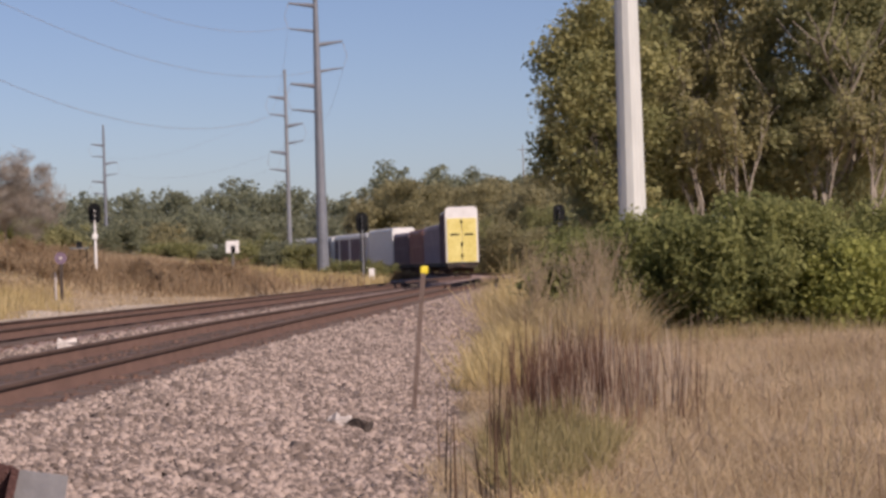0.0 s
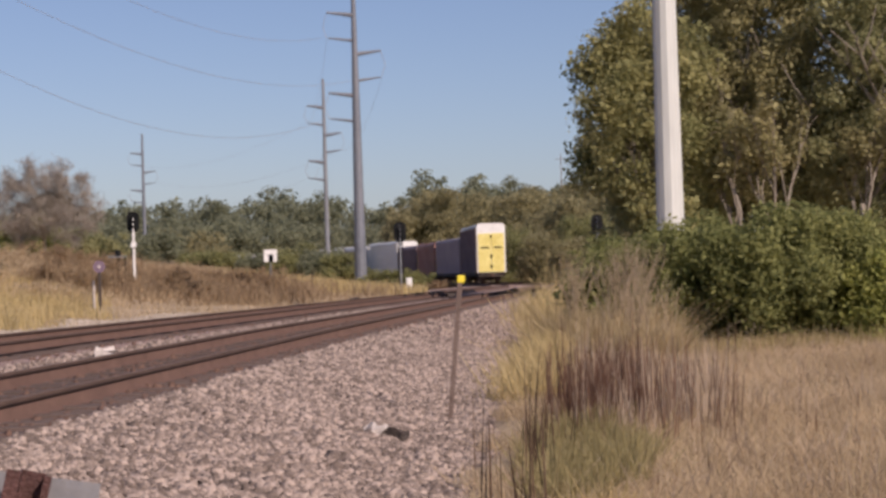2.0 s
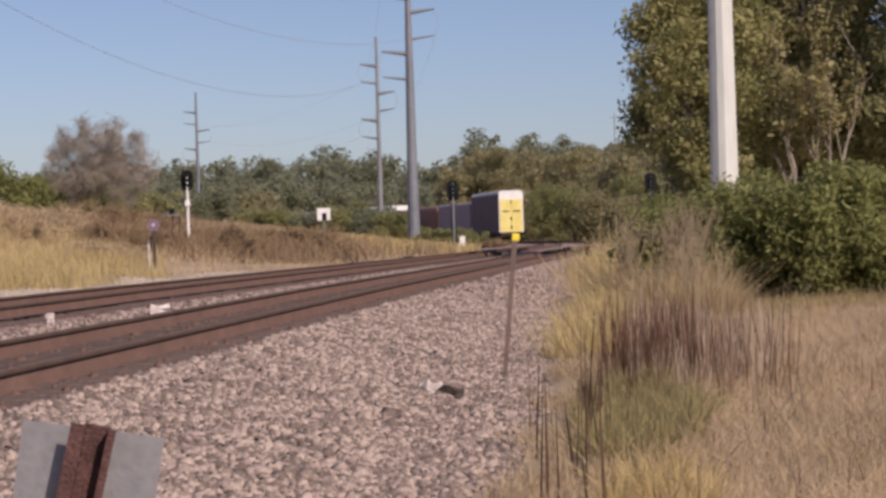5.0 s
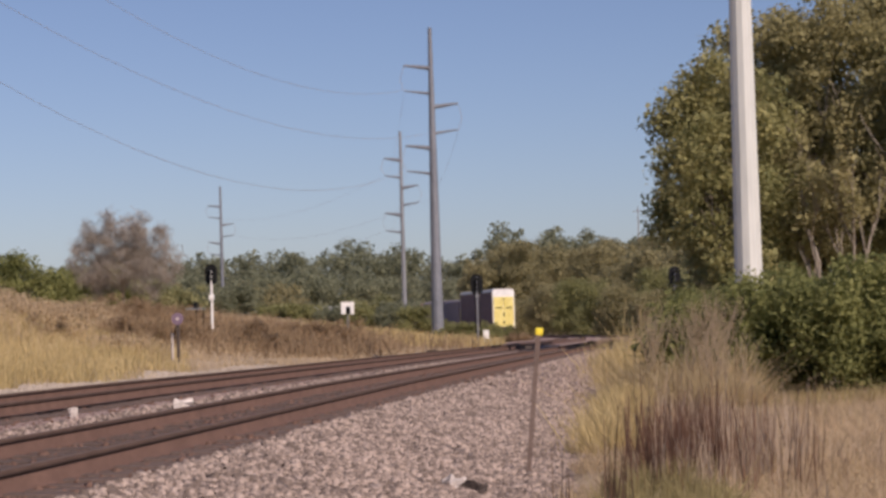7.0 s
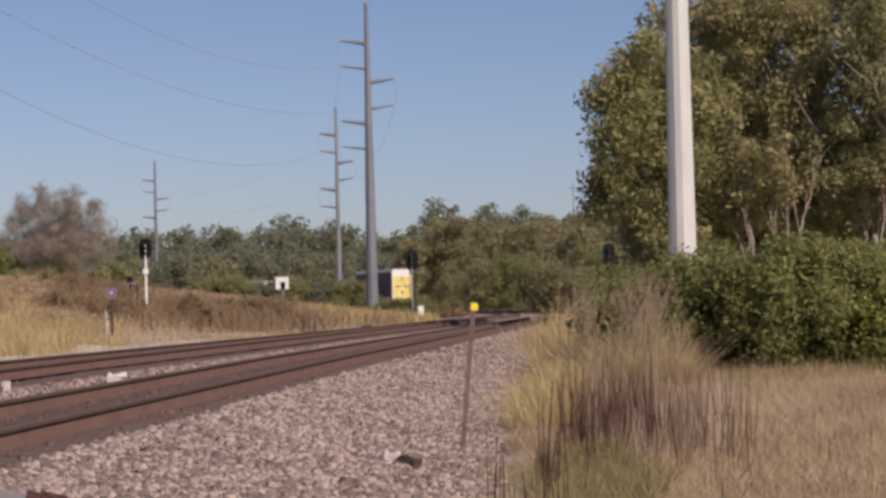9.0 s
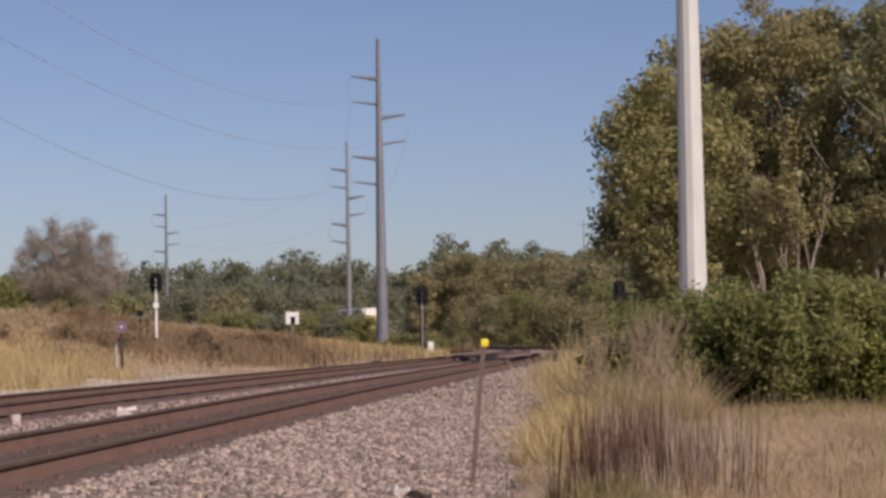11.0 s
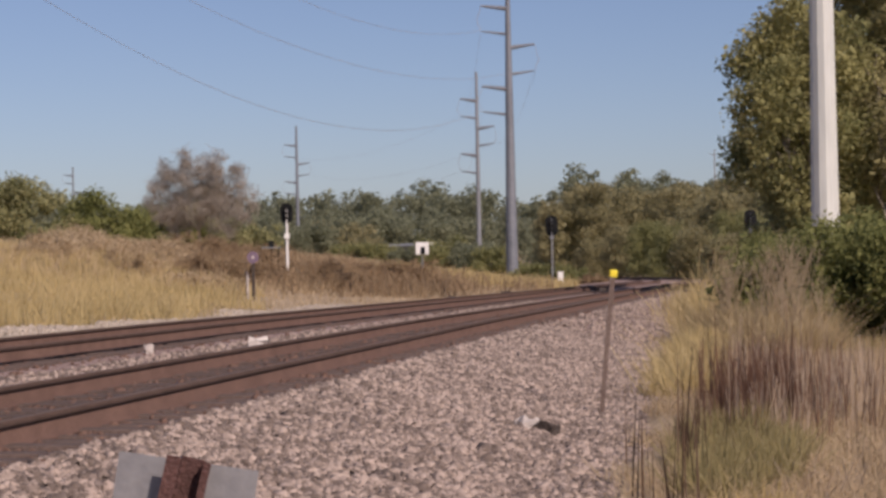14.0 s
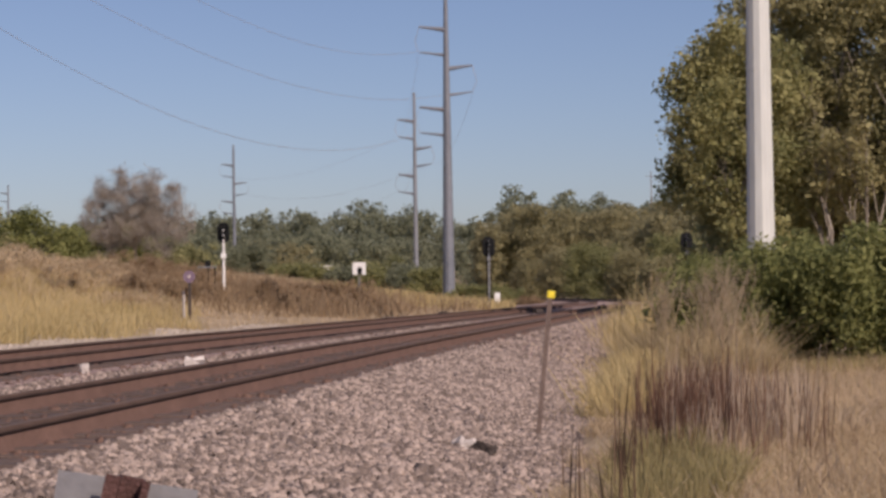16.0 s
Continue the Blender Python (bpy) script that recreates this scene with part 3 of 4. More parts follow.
# ---- signals, signs and posts by the tracks ----
def signal(x, y, h, ladder, label, extra=False, paint=M_WHITE, k=1.0):
    """A mast with a black round-ended target that carries three hooded lamps seen from behind, and a base case."""
    z = gz(x, y) - 0.2
    s = thing("railway_signal", pose(x, y, z), label, "signal", "railway signals")
    bm = bmesh.new()
    rod(bm, (0, 0, 0), (0, 0, h - 0.3), 0.085, 0.075, 10)
    part("mast", bm, paint, s, "painted mast")
    bm = bmesh.new()
    n = 24
    ring = []
    for yy in (-0.06, 0.02):
        row = []
        for i in range(n):
            t = 2 * math.pi * i / n
            cz = 0.42 * k if math.sin(t) > 0 else -0.42 * k
            row.append(bm.verts.new((0.56 * k * math.cos(t), yy, h - 0.92 * k + cz + 0.5 * k * math.sin(t))))
        ring.append(row)
    for i in range(n):
        bm.faces.new((ring[0][i], ring[0][(i + 1) % n], ring[1][(i + 1) % n], ring[1][i]))
    bm.faces.new(ring[0][::-1]), bm.faces.new(ring[1])
    target = part("target", bm, M_BLACK, s, "black oval target")
    for i in range(3):
        bm = bmesh.new()
        rod(bm, (0, -0.34, h - (0.5 + 0.42 * i) * k), (0, -0.06, h - (0.5 + 0.42 * i) * k), 0.13 * k, 0.13 * k, 12)
        part("lamp_housing", bm, M_BLACK, target)
        bm = bmesh.new()
        rod(bm, (0, 0.02, h - (0.5 + 0.42 * i) * k), (0, 0.30, h - (0.47 + 0.42 * i) * k), 0.14 * k, 0.15 * k, 12)
        part("hood", bm, M_BLACK, target)
    bm = bmesh.new()
    box(bm, (0.3, 0.3, 0.3), (0, 0, h - 1.95), bevel=0.02)
    part("junction_box", bm, paint, s)
    bm = bmesh.new()
    box(bm, (0.6, 0.6, 0.3), (0, 0, 0.1), bevel=0.03)
    part("base", bm, M_GALV, s)
    for sx in (-0.2, 0.2):
        bm = bmesh.new()
        rod(bm, (ladder + sx, 0.35, 0), (ladder + sx, 0.35, h - (2.6 if extra else 1.7)), 0.04, 0.04, 6)
        part("ladder_rail", bm, M_BLACK, s)
    for i in range(int((h - (2.7 if extra else 1.8)) / 0.35)):
        bm = bmesh.new()
        rod(bm, (ladder - 0.2, 0.35, 0.3 + 0.35 * i), (ladder + 0.2, 0.35, 0.3 + 0.35 * i), 0.018, 0.018, 5)
        part("rung", bm, M_BLACK, s)
    if extra:
        bm = bmesh.new()
        box(bm, (1.1, 0.5, 0.08), (ladder * 1.3, 0.3, h - 2.6))
        part("platform", bm, M_GALV, s, "pale steel platform")
        bm = bmesh.new()
        box(bm, (0.32, 0.3, 0.36), (ladder * 1.3, 0.35, h - 2.38), bevel=0.04)
        part("equipment_box", bm, M_BLACK, s, "dark equipment box")
    return s


signal(-13.45, 130.0, gz(-13.45, 130) * -1 + 5.75, -0.75, "tall pale signal mast with a black oval head in dry brush", True, k=0.66)
signal(3.05, 195.0, gz(3.05, 195) * -1 + 6.2, 0.0, "signal mast with a black oval head beside the bend", paint=M_GALV)
signal(20.9, 200.0, gz(20.9, 200) * -1 + 6.5, 0.0, "signal with a dark head half hidden by shrubs", paint=M_WEATHER)

bm = bmesh.new()
box(bm, (0.5, 0.45, 1.2), (0, 0, 0.75), bevel=0.03)
box(bm, (0.08, 0.08, 0.3), (0, 0, 0.1))
cab = part("equipment_cabinet", bm, M_WHITE)
cab.matrix_basis = pose(3.75, 195, gz(3.75, 195) - 0.05)
tagged(cab, "white metal equipment cabinet beside the signal mast", "cabinet")
bm = bmesh.new()
box(bm, (0.02, 0.5, 0.02), (0, 0, 0))
part("hinge_strip", bm, M_GALV, cab).matrix_basis = pose(-0.262, 0, 0.9)

# small round sign on a dark post
sx, sy = -11.3, 95.0
sign = thing("trackside_sign", pose(sx, sy, gz(sx, sy) - 0.1), "faded purple round sign on a short dark post in yellow grass", "sign")
bm = bmesh.new()
box(bm, (0.13, 0.1, 1.9), (0, 0, 0.95), bevel=0.01)
part("post", bm, M_DIRT, sign)
bm = bmesh.new()
rod(bm, (0, -0.075, 1.95), (0, -0.055, 1.95), 0.26, 0.26, 20)
disc = part("disc", bm, M_PURPLE, sign)
bm = bmesh.new()
rod(bm, (0, -0.09, 1.95), (0, -0.079, 1.95), 0.06, 0.06, 16)
part("centre_mark", bm, M_PALE, disc, "pale centre mark")
bm = bmesh.new()
rod(bm, (0, 0, 0), (0, 0, 1.35), 0.06, 0.05, 8)
stake = part("white_stake", bm, M_PALE)
stake.matrix_basis = pose(sx - 0.33, sy + 0.6, gz(sx, sy) - 0.1)
tagged(stake, "short weathered white stake beside the round sign", "stake")

# white square board with a dark patch
bx, by = -7.25, 170.0
board = thing("white_board", pose(bx, by, gz(bx, by)), "white square board with a dark patch above the brush", "sign")
bh = 3.1 - gz(bx, by)
bm = bmesh.new()
rod(bm, (0, 0.06, -0.2), (0, 0.06, bh), 0.05, 0.05, 8)
part("post", bm, M_GALV, board)
bm = bmesh.new()
box(bm, (1.0, 0.05, 0.95), (0, 0, bh), bevel=0.015)
pl = part("panel", bm, M_WHITE, board)
bm = bmesh.new()
box(bm, (0.34, 0.05, 0.55), (0.05, -0.04, bh - 0.18), bevel=0.02)
part("dark_patch", bm, M_BLACK, pl, "dark patch")

# leaning marker post in the ballast
mark = thing("marker_post", pose(0.895, 24.7, -0.12, 0, 5.6, 0), "thin leaning steel marker post with a yellow cap", "marker post")
bm = bmesh.new()
box(bm, (0.022, 0.05, 1.66), (-0.013, 0, 0.79))
box(bm, (0.034, 0.012, 1.66), (0.013, -0.019, 0.79))
mp = part("post", bm, M_MARKPOST, mark)
bm = bmesh.new()
box(bm, (0.085, 0.06, 0.085), (0.01, 0, 1.63), bevel=0.012)
part("cap", bm, M_YELLOW, mark, "bright yellow cap")

# back of a sign close by: bare sheet on a rusty channel post, leaning
back = thing("sign_back", pose(-0.80, 5.25, 0.0), "bare metal sign seen from behind on a leaning rusty post", "sign")
back.matrix_basis = pose(-0.972, 5.25, 0.008, 0, 9.5, 4) @ Matrix.Translation((0, 0, -0.178))
bm = bmesh.new()
box(bm, (0.335, 0.003, 0.46), (-0.004, 0.042, 1.105))
sh = part("sheet", bm, M_SHEET, back, "dull aluminium sheet")
bm = bmesh.new()
rod(bm, (0.0, 0.03, 1.16), (0.0, 0.052, 1.16), 0.009, 0.009, 8)
part("bolt", bm, M_UPOST, sh)
H = 1.345
bm = bmesh.new()
STRIP = [(-0.054, -0.0245), (-0.0195, -0.0245), (-0.0195, 0.0335), (0.0335, 0.0335), (0.0335, -0.0145), (0.052, -0.0145),
         (0.052, -0.0095), (0.0385, -0.0095), (0.0385, 0.0385), (-0.0245, 0.0385), (-0.0245, -0.0195), (-0.054, -0.0195)]
low_ring, top_ring = ([bm.verts.new((px, py, pz)) for px, py in STRIP] for pz in (0.0, H))
bm.faces.new(low_ring[::-1]), bm.faces.new(top_ring)
for i in range(len(STRIP)):
    j = (i + 1) % len(STRIP)
    bm.faces.new((low_ring[i], low_ring[j], top_ring[j], top_ring[i]))
up = part("channel_post", bm, M_UPOST, back, "rust-red notched steel channel")
up.matrix_basis = Matrix.Translation((0.0, 0, H)) @ Matrix.Rotation(radians(4.0), 4, "Y") @ Matrix.Translation((0, 0, -H))
for i in range(26):
    bm = bmesh.new()
    box(bm, (0.010, 0.008, 0.013), (-0.014, -0.020, H - 0.03 - i * 0.026), bevel=0.001)
    part("notch", bm, M_UPOST, up)


# ---- the train ----
def end_face(parent, w, z0, z1, y, mat, face, note="white end frame"):
    """An end wall with rounded top corners and its door leaves. face: -1 towards the rear."""
    bm = bmesh.new()
    pts = []
    r = 0.38
    for cx, cz, a0 in ((w / 2 - r, z1 - r, 0), (-w / 2 + r, z1 - r, 90)):
        for i in range(6):
            t = radians(a0 + 18 * i)
            pts.append((cx + r * math.cos(t), cz + r * math.sin(t)))
    pts += [(-w / 2, z0), (w / 2, z0)]
    a = [bm.verts.new((p[0], y, p[1])) for p in pts]
    b = [bm.verts.new((p[0], y + face * 0.12, p[1])) for p in pts]
    bm.faces.new(a), bm.faces.new(b[::-1])
    for i in range(len(pts)):
        j = (i + 1) % len(pts)
        bm.faces.new((a[i], a[j], b[j], b[i]))
    return part("end_frame", bm, mat, parent, note)


def bogie(parent, y):
    bm = bmesh.new()
    for s in (-1, 1):
        box(bm, (0.14, 2.3, 0.28), (s * 0.98, y, 0.52), bevel=0.04)
        box(bm, (0.2, 0.7, 0.42), (s * 0.98, y, 0.5), bevel=0.05)
    box(bm, (1.9, 0.4, 0.25), (0, y, 0.55))
    b = part("bogie", bm, M_RUST, parent, "dark rusty wheel truck")
    for dy in (-0.88, 0.88):
        bm = bmesh.new()
        rod(bm, (-0.9, y + dy, 0.46), (0.9, y + dy, 0.46), 0.07, 0.07, 8)
        for s in (-1, 1):
            rod(bm, (s * 0.70, y + dy, 0.46), (s * 0.80, y + dy, 0.46), 0.46, 0.46, 20)
        part("wheelset", bm, M_RUST, b)


def rack_car(m, top=6.0, side=M_CAR, roof=M_ROOF, door=M_DOOR, label="", length=23.1, frame_mat=M_WHITE, note="white end frame"):
    """A covered car-carrying wagon: ribbed sides, curved roof, yellow double doors in the ends, trucks and couplers."""
    c = thing("rack_car", m, label, "railway wagon", "wagons of the train")
    w, z0, half = 2.78, 1.15, length / 2
    bm = bmesh.new()
    box(bm, (2.6, length, 0.35), (0, 0, z0 - 0.18), bevel=0.03)
    box(bm, (1.0, length + 0.8, 0.3), (0, 0, 0.9))
    part("underframe", bm, M_DIRT, c)
    for s in (-1, 1):
        bm = bmesh.new()
        box(bm, (0.06, length - 0.3, top - 0.45 - z0), (s * (w / 2 - 0.03), 0, (top - 0.45 + z0) / 2))
        sd = part("side_wall", bm, side, c)
        bm = bmesh.new()
        for i in range(19):
            box(bm, (0.05, 0.12, top - 0.45 - z0), (s * (w / 2 + 0.02), -half + 0.35 + i * (length - 0.7) / 18, (top - 0.45 + z0) / 2))
        for zz in (z0 + 0.1, (z0 + top) / 2, top - 0.55):
            box(bm, (0.04, length - 0.3, 0.12), (s * (w / 2 + 0.018), 0, zz))
        part("ribs", bm, side, sd)
    pr = [(-w / 2 - 0.03, top - 0.45), (-w / 2 + 0.12, top - 0.18), (-w / 2 + 0.5, top - 0.04), (0, top), (w / 2 - 0.5, top - 0.04), (w / 2 - 0.12, top - 0.18), (w / 2 + 0.03, top - 0.45)]
    v, f = loft(pr + [(w / 2 - 0.05, top - 0.5), (-w / 2 + 0.05, top - 0.5)], [(0, -half + 0.1, 0, 0), (0, half - 0.1, 0, 0)])
    arrays("roof", v, f, roof, c, "pale corrugated roof")
    for face in (-1, 1):
        e = end_face(c, w, z0, top - 0.06, face * half, frame_mat, face, note)
        zt = top - 1.0
        for s in (-1, 1):
            bm = bmesh.new()
            box(bm, (w / 2 - 0.14, 0.05, zt - z0 - 0.1), (s * (w / 4 - 0.05), face * (half + 0.15), (zt + z0) / 2), bevel=0.02)
            d = part("end_door", bm, door, e, "faded yellow door leaf")
        for zz, ww, hh in (((z0 + zt) / 2 + 0.5, 0.75, 0.13),):
            for s in (-1, 1):
                bm = bmesh.new()
                box(bm, (ww, 0.05, hh), (s * 0.62, face * (half + 0.195), zz))
                part("latch_bar", bm, M_BLACK, e, "dark latch bar")
        for zz, hh in (((z0 + zt) / 2 - 0.35, 0.34), (z0 + 0.6, 0.3), (zt - 0.35, 0.22)):
            bm = bmesh.new()
            box(bm, (0.16, 0.06, hh), (0, face * (half + 0.20), zz))
            part("latch", bm, M_BLACK, e, "dark latch")
        bm = bmesh.new()
        box(bm, (0.2, 0.9, 0.25), (0, face * (half + 0.45), 0.88), bevel=0.04)
        part("coupler", bm, M_RUST, c)
        bm = bmesh.new()
        for s in (-1, 1):
            box(bm, (0.05, 0.05, 0.5), (s * 1.2, face * (half + 0.1), 0.95))
        box(bm, (2.4, 0.06, 0.06), (0, face * (half + 0.1), 0.72))
        part("step", bm, M_DIRT, c)
    bogie(c, -half + 3.0), bogie(c, half - 3.0)
    return c


COUPLING = 1.2
first = rack_car(Matrix(), side=M_CAR_DARK, label="last wagon of the train, dark purple sides and yellow doors")
PLAIN = "dark end frame"
second = rack_car(Matrix(), top=5.1, side=M_CAR, roof=M_CAR, label="lower covered wagon with grey-purple ribbed sides", frame_mat=M_CAR, note=PLAIN)
red = rack_car(Matrix(), top=5.0, side=M_CAR_RED, roof=M_CAR_RED, label="short covered wagon with brownish red ribbed sides", length=13.8, frame_mat=M_CAR_RED, note=PLAIN)
dark = rack_car(Matrix(), top=4.9, side=M_CAR_DARK, roof=M_CAR, label="short covered wagon with dark purple sides", length=13.0, frame_mat=M_CAR_DARK, note=PLAIN)
white = rack_car(Matrix(), top=5.7, side=M_WHITE, roof=M_WHITE, door=M_WHITE, label="white covered wagon in the middle of the train", length=18.6)
framed = rack_car(Matrix(), top=5.5, side=M_CAR_DARK, roof=M_WHITE, door=M_WHITE, label="dark-sided wagon with white posts and a white top rail")
for yy in (-11.2, -7.4, 0.0, 7.4, 11.2):
    bm = bmesh.new()
    box(bm, (0.1, 0.62, 3.8), (-1.45, yy, 3.1), bevel=0.02)
    part("white_post", bm, M_WHITE, framed, "broad white side post")
bm = bmesh.new()
box(bm, (0.1, 22.6, 0.34), (-1.455, 0, 4.95), bevel=0.02)
part("top_rail", bm, M_WHITE, framed, "white top rail")
CARS = [first, second, red, dark, white, framed]
LENGTHS = [23.1, 23.1, 13.8, 13.0, 18.6, 23.1]
for k in range(6, 18):
    CARS.append(copy_thing(second if k % 2 else framed, Matrix()))
    LENGTHS.append(23.1)
MIDDLES = [sum(LENGTHS[:k]) + COUPLING * k + LENGTHS[k] / 2 for k in range(len(LENGTHS))]


def tail_at(t):
    return 29.0 + 12.8 * t


def car_pose(i, t):
    s = tail_at(t) + MIDDLES[i]
    reach = LENGTHS[i] / 2 - 2.6
    x1, y1, _ = branch(s - reach)
    x2, y2, _ = branch(s + reach)
    x, y = (x1 + x2) / 2, (y1 + y2) / 2
    return pose(x, y, float(rail_z(y)), 0, 0, -math.degrees(math.atan2(x2 - x1, y2 - y1)))


def motions():
    """The train rolls away round the bend."""
    for i, c in enumerate(CARS):
        walk(c, [(float(t), car_pose(i, float(t))) for t in range(0, 17)])


# ---- plants: the far woods first ----
def belt(name, x0, x1, y0, y1, top, count, clump, leaf, n, mat, label, seed):
    """A belt of woods: many small clumps under an uneven, unbroken canopy. top: canopy height at x."""
    r = np.random.default_rng(seed)
    x, y = r.uniform(x0, x1, count), r.uniform(y0, y1, count)
    crown = 0.88 + 0.045 * np.sin(x * 0.62 + seed + 1.7 * np.sin(x * 0.17)) + 0.04 * np.sin(x * 1.37 + y * 0.3) + r.normal(0, 0.035, count)
    size = clump * r.uniform(0.5, 1.25, count)
    h = np.array([top(v) for v in x]) * crown
    z = ground_z(x, y) + np.maximum(h * r.uniform(0.03, 1, count) ** 0.6 - size * 0.7, 0.2)
    v, f = leaves(np.c_[x, y, z], np.c_[size, size, size * 0.8], n, leaf, 0.35, 0.65, 0.9)
    return tagged(arrays(name, v, f, mat), label, "trees", kind="stuff")


R = np.random.default_rng(11)


def profile(*pairs):
    px, pz = zip(*pairs)
    return lambda x: float(np.interp(x, px, pz))


belt("far_woods", -170, 30, 600, 660, profile((-170, 20), (-100, 19), (-60, 20.5), (-40, 19.5), (-24, 23.5), (-12, 22.5), (4, 20), (30, 22)), 1300, 2.8, 0.6, 100000, L_FAR, "distant green tree belt across the meadow", 3)
belt("far_woods", -150, 14, 540, 585, profile((-150, 13), (-70, 11.5), (-35, 13.5), (-10, 13), (14, 15)), 900, 2.3, 0.5, 80000, L_FAR, "lower green trees in front of the belt", 8)
belt("far_woods", -64, -28, 425, 455, profile((-64, 9), (-28, 8)), 160, 2.0, 0.4, 26000, L_HAZED, "low olive brush before the tree belt", 9)
belt("far_woods", 8, 95, 560, 610, profile((8, 22), (16, 31), (34, 31), (40, 27.5), (95, 28)), 420, 3.0, 0.6, 60000, L_FAR, "distant dark tree crowns behind olive brush", 4)
belt("thicket", 4, 42, 338, 380, profile((0, 10), (4, 13.0), (9, 16.2), (24, 16.8), (40, 17)), 800, 1.7, 0.28, 150000, L_HAZED, "olive-brown thicket beyond the bend", 5)
belt("thicket", 20, 40, 262, 296, profile((20, 10), (24, 12.5), (40, 13.5)), 260, 1.5, 0.24, 70000, L_HAZED, "haze-paled olive thicket beside the far end of the bank", 6)

# nearer bushes at the inside of the bend
for i, (x, y, w, d, h, mat, lf, n) in enumerate([
        (21.6, 226, 5.5, 6, 5.4, L_HAZED, 0.2, 9000), (23.5, 236, 7, 7, 8.0, L_FAROLIVE, 0.2, 11000), (27.0, 240, 9, 9, 9.5, L_DARK, 0.24, 9000),
        (24.6, 205, 6, 6, 6.5, L_DARK, 0.22, 9000), (20.0, 252, 6, 6, 6.8, L_HAZED, 0.2, 9000), (18.6, 266, 6, 7, 7.6, L_FAROLIVE, 0.2, 10000),
        (17.2, 284, 7, 7, 8.6, L_FAROLIVE, 0.22, 10000), (14.6, 300, 7, 7, 8.0, L_HAZED, 0.22, 9000), (11.4, 316, 7, 6, 6.4, L_HAZED, 0.22, 8000)]):
    bush("bush", x, y, w, d, h, mat, lf, n, 70, 1.15, "rounded olive bush where the tracks bend away", group="bushes by the bend", seed=20 + i)
for i, (x, y, w, h) in enumerate([(-2.2, 308, 5, 3.4), (-6.2, 312, 7, 5.6), (-10.6, 314, 8, 5.8), (-15.5, 312, 8, 2.6), (-20.5, 305, 9, 2.4), (-27.5, 285, 10, 4.4), (-34, 280, 10, 4.6)]):
    bush("bush", x, y, w, 5, h, L_FAR if i % 2 else L_DARK, 0.3, 6000, 30, 1.25, "green bush near the foot of the power poles", group="bushes by the poles", seed=40 + i)

# brown brush along the meadow's far side
for i in range(8):
    y = 118 + R.uniform(0, 45)
    x = (-0.140 + 0.0125 * i) * y + R.uniform(-0.5, 0.5)
    bush("brush", x, y, 4.4, 4, 1.2 + R.uniform(-0.4, 0.5), L_BROWN, 0.11, 2600, 30, 0.4, "reddish brown dry brush at the edge of the meadow", group="dry brush", seed=60 + i, sink=0.2)

for i, (x, y, h) in enumerate([(4.4, 220, 2.5), (5.9, 222, 2.1), (7.3, 220, 1.4), (2.4, 224, 2.3), (0.6, 226, 2.0)]):
    bush("brush", x, y, 3.0, 3, h, L_BROWN if i == 2 else L_FAROLIVE, 0.13, 4500, 34, 0.45, "low olive and brown brush on the inside of the bend", group="dry brush", seed=95 + i)

for i, (x, y, w, h) in enumerate([(-0.5, 262, 4.5, 2.6), (2.2, 250, 3.6, 1.9), (-3.0, 258, 4.6, 4.3 - gz(-3.0, 258)), (-5.8, 262, 5.0, 4.6 - gz(-5.8, 262)), (-9.2, 264, 5.4, 4.6 - gz(-9.2, 264)), (-12.6, 266, 5.6, 4.9 - gz(-12.6, 266)), (-16.4, 270, 6, 4.9 - gz(-16.4, 270)), (-20.4, 272, 6, 4.9 - gz(-20.4, 272))]):
    bush("bush", x, y, w, 3, h, L_FAR if i in (3, 5) else L_FAROLIVE, 0.2, 5500, 28, 0.9, "olive brush before the passing train", group="bushes by the bend", seed=240 + i)

for i in range(30):
    straw = i < 16
    y = 100 + R.uniform(0, 75)
    x = (R.uniform(-0.215, -0.125) if straw else R.uniform(-0.15, -0.035)) * y
    if -0.118 < x / y < -0.092 and y < 140:
        y, x = y + 48, x - 5.5
    bush("brush", x, y, R.uniform(2.2, 5.5), R.uniform(2, 4), R.uniform(1.3, 2.3), L_STRAW if straw else L_BROWN, 0.095, 2600, 30, 0.45,
         "straw-coloured dry brush on the rising meadow" if straw else "brown dry brush on the rising meadow", group="dry brush", seed=300 + i, sink=0.15)

# left: grey bare tree, green bushes
bx2, by2 = -25.7, 180
z = gz(bx2, by2) - 0.2
bare = thing("bare_tree", Matrix(), "rounded grey-brown tree that has lost its leaves", "tree")
v, f = branches((bx2, by2, z), 3.2, 0.85, 5, 5, 0.16, 5, 0.75, 3)
arrays("trunk", v, f, M_GREYTWIG, bare)
c, r = crown_clumps((bx2, by2, z + 1.3), 9.4, 7.6, 7.2, 220, 0.75, 9)
v, f = leaves(c, r, 17000, 0.55, 0.0, 0.035, 1.5)
arrays("twig_crown", v, f, G_GREY, bare, "fine grey-brown twigs")
for i, (x, y, w, h) in enumerate([(-36, 195, 8, 5.8), (-42, 190, 9, 6.8), (-48.5, 200, 10, 6.8), (-55, 196, 10, 6.6), (-31, 205, 7, 5.2)]):
    bush("bush", x, y, w, 7, h, L_DARK if i % 2 else L_BUSH, 0.26, 8000, 36, 1.4, "green bush behind the yellow meadow", group="meadow bushes", seed=80 + i)

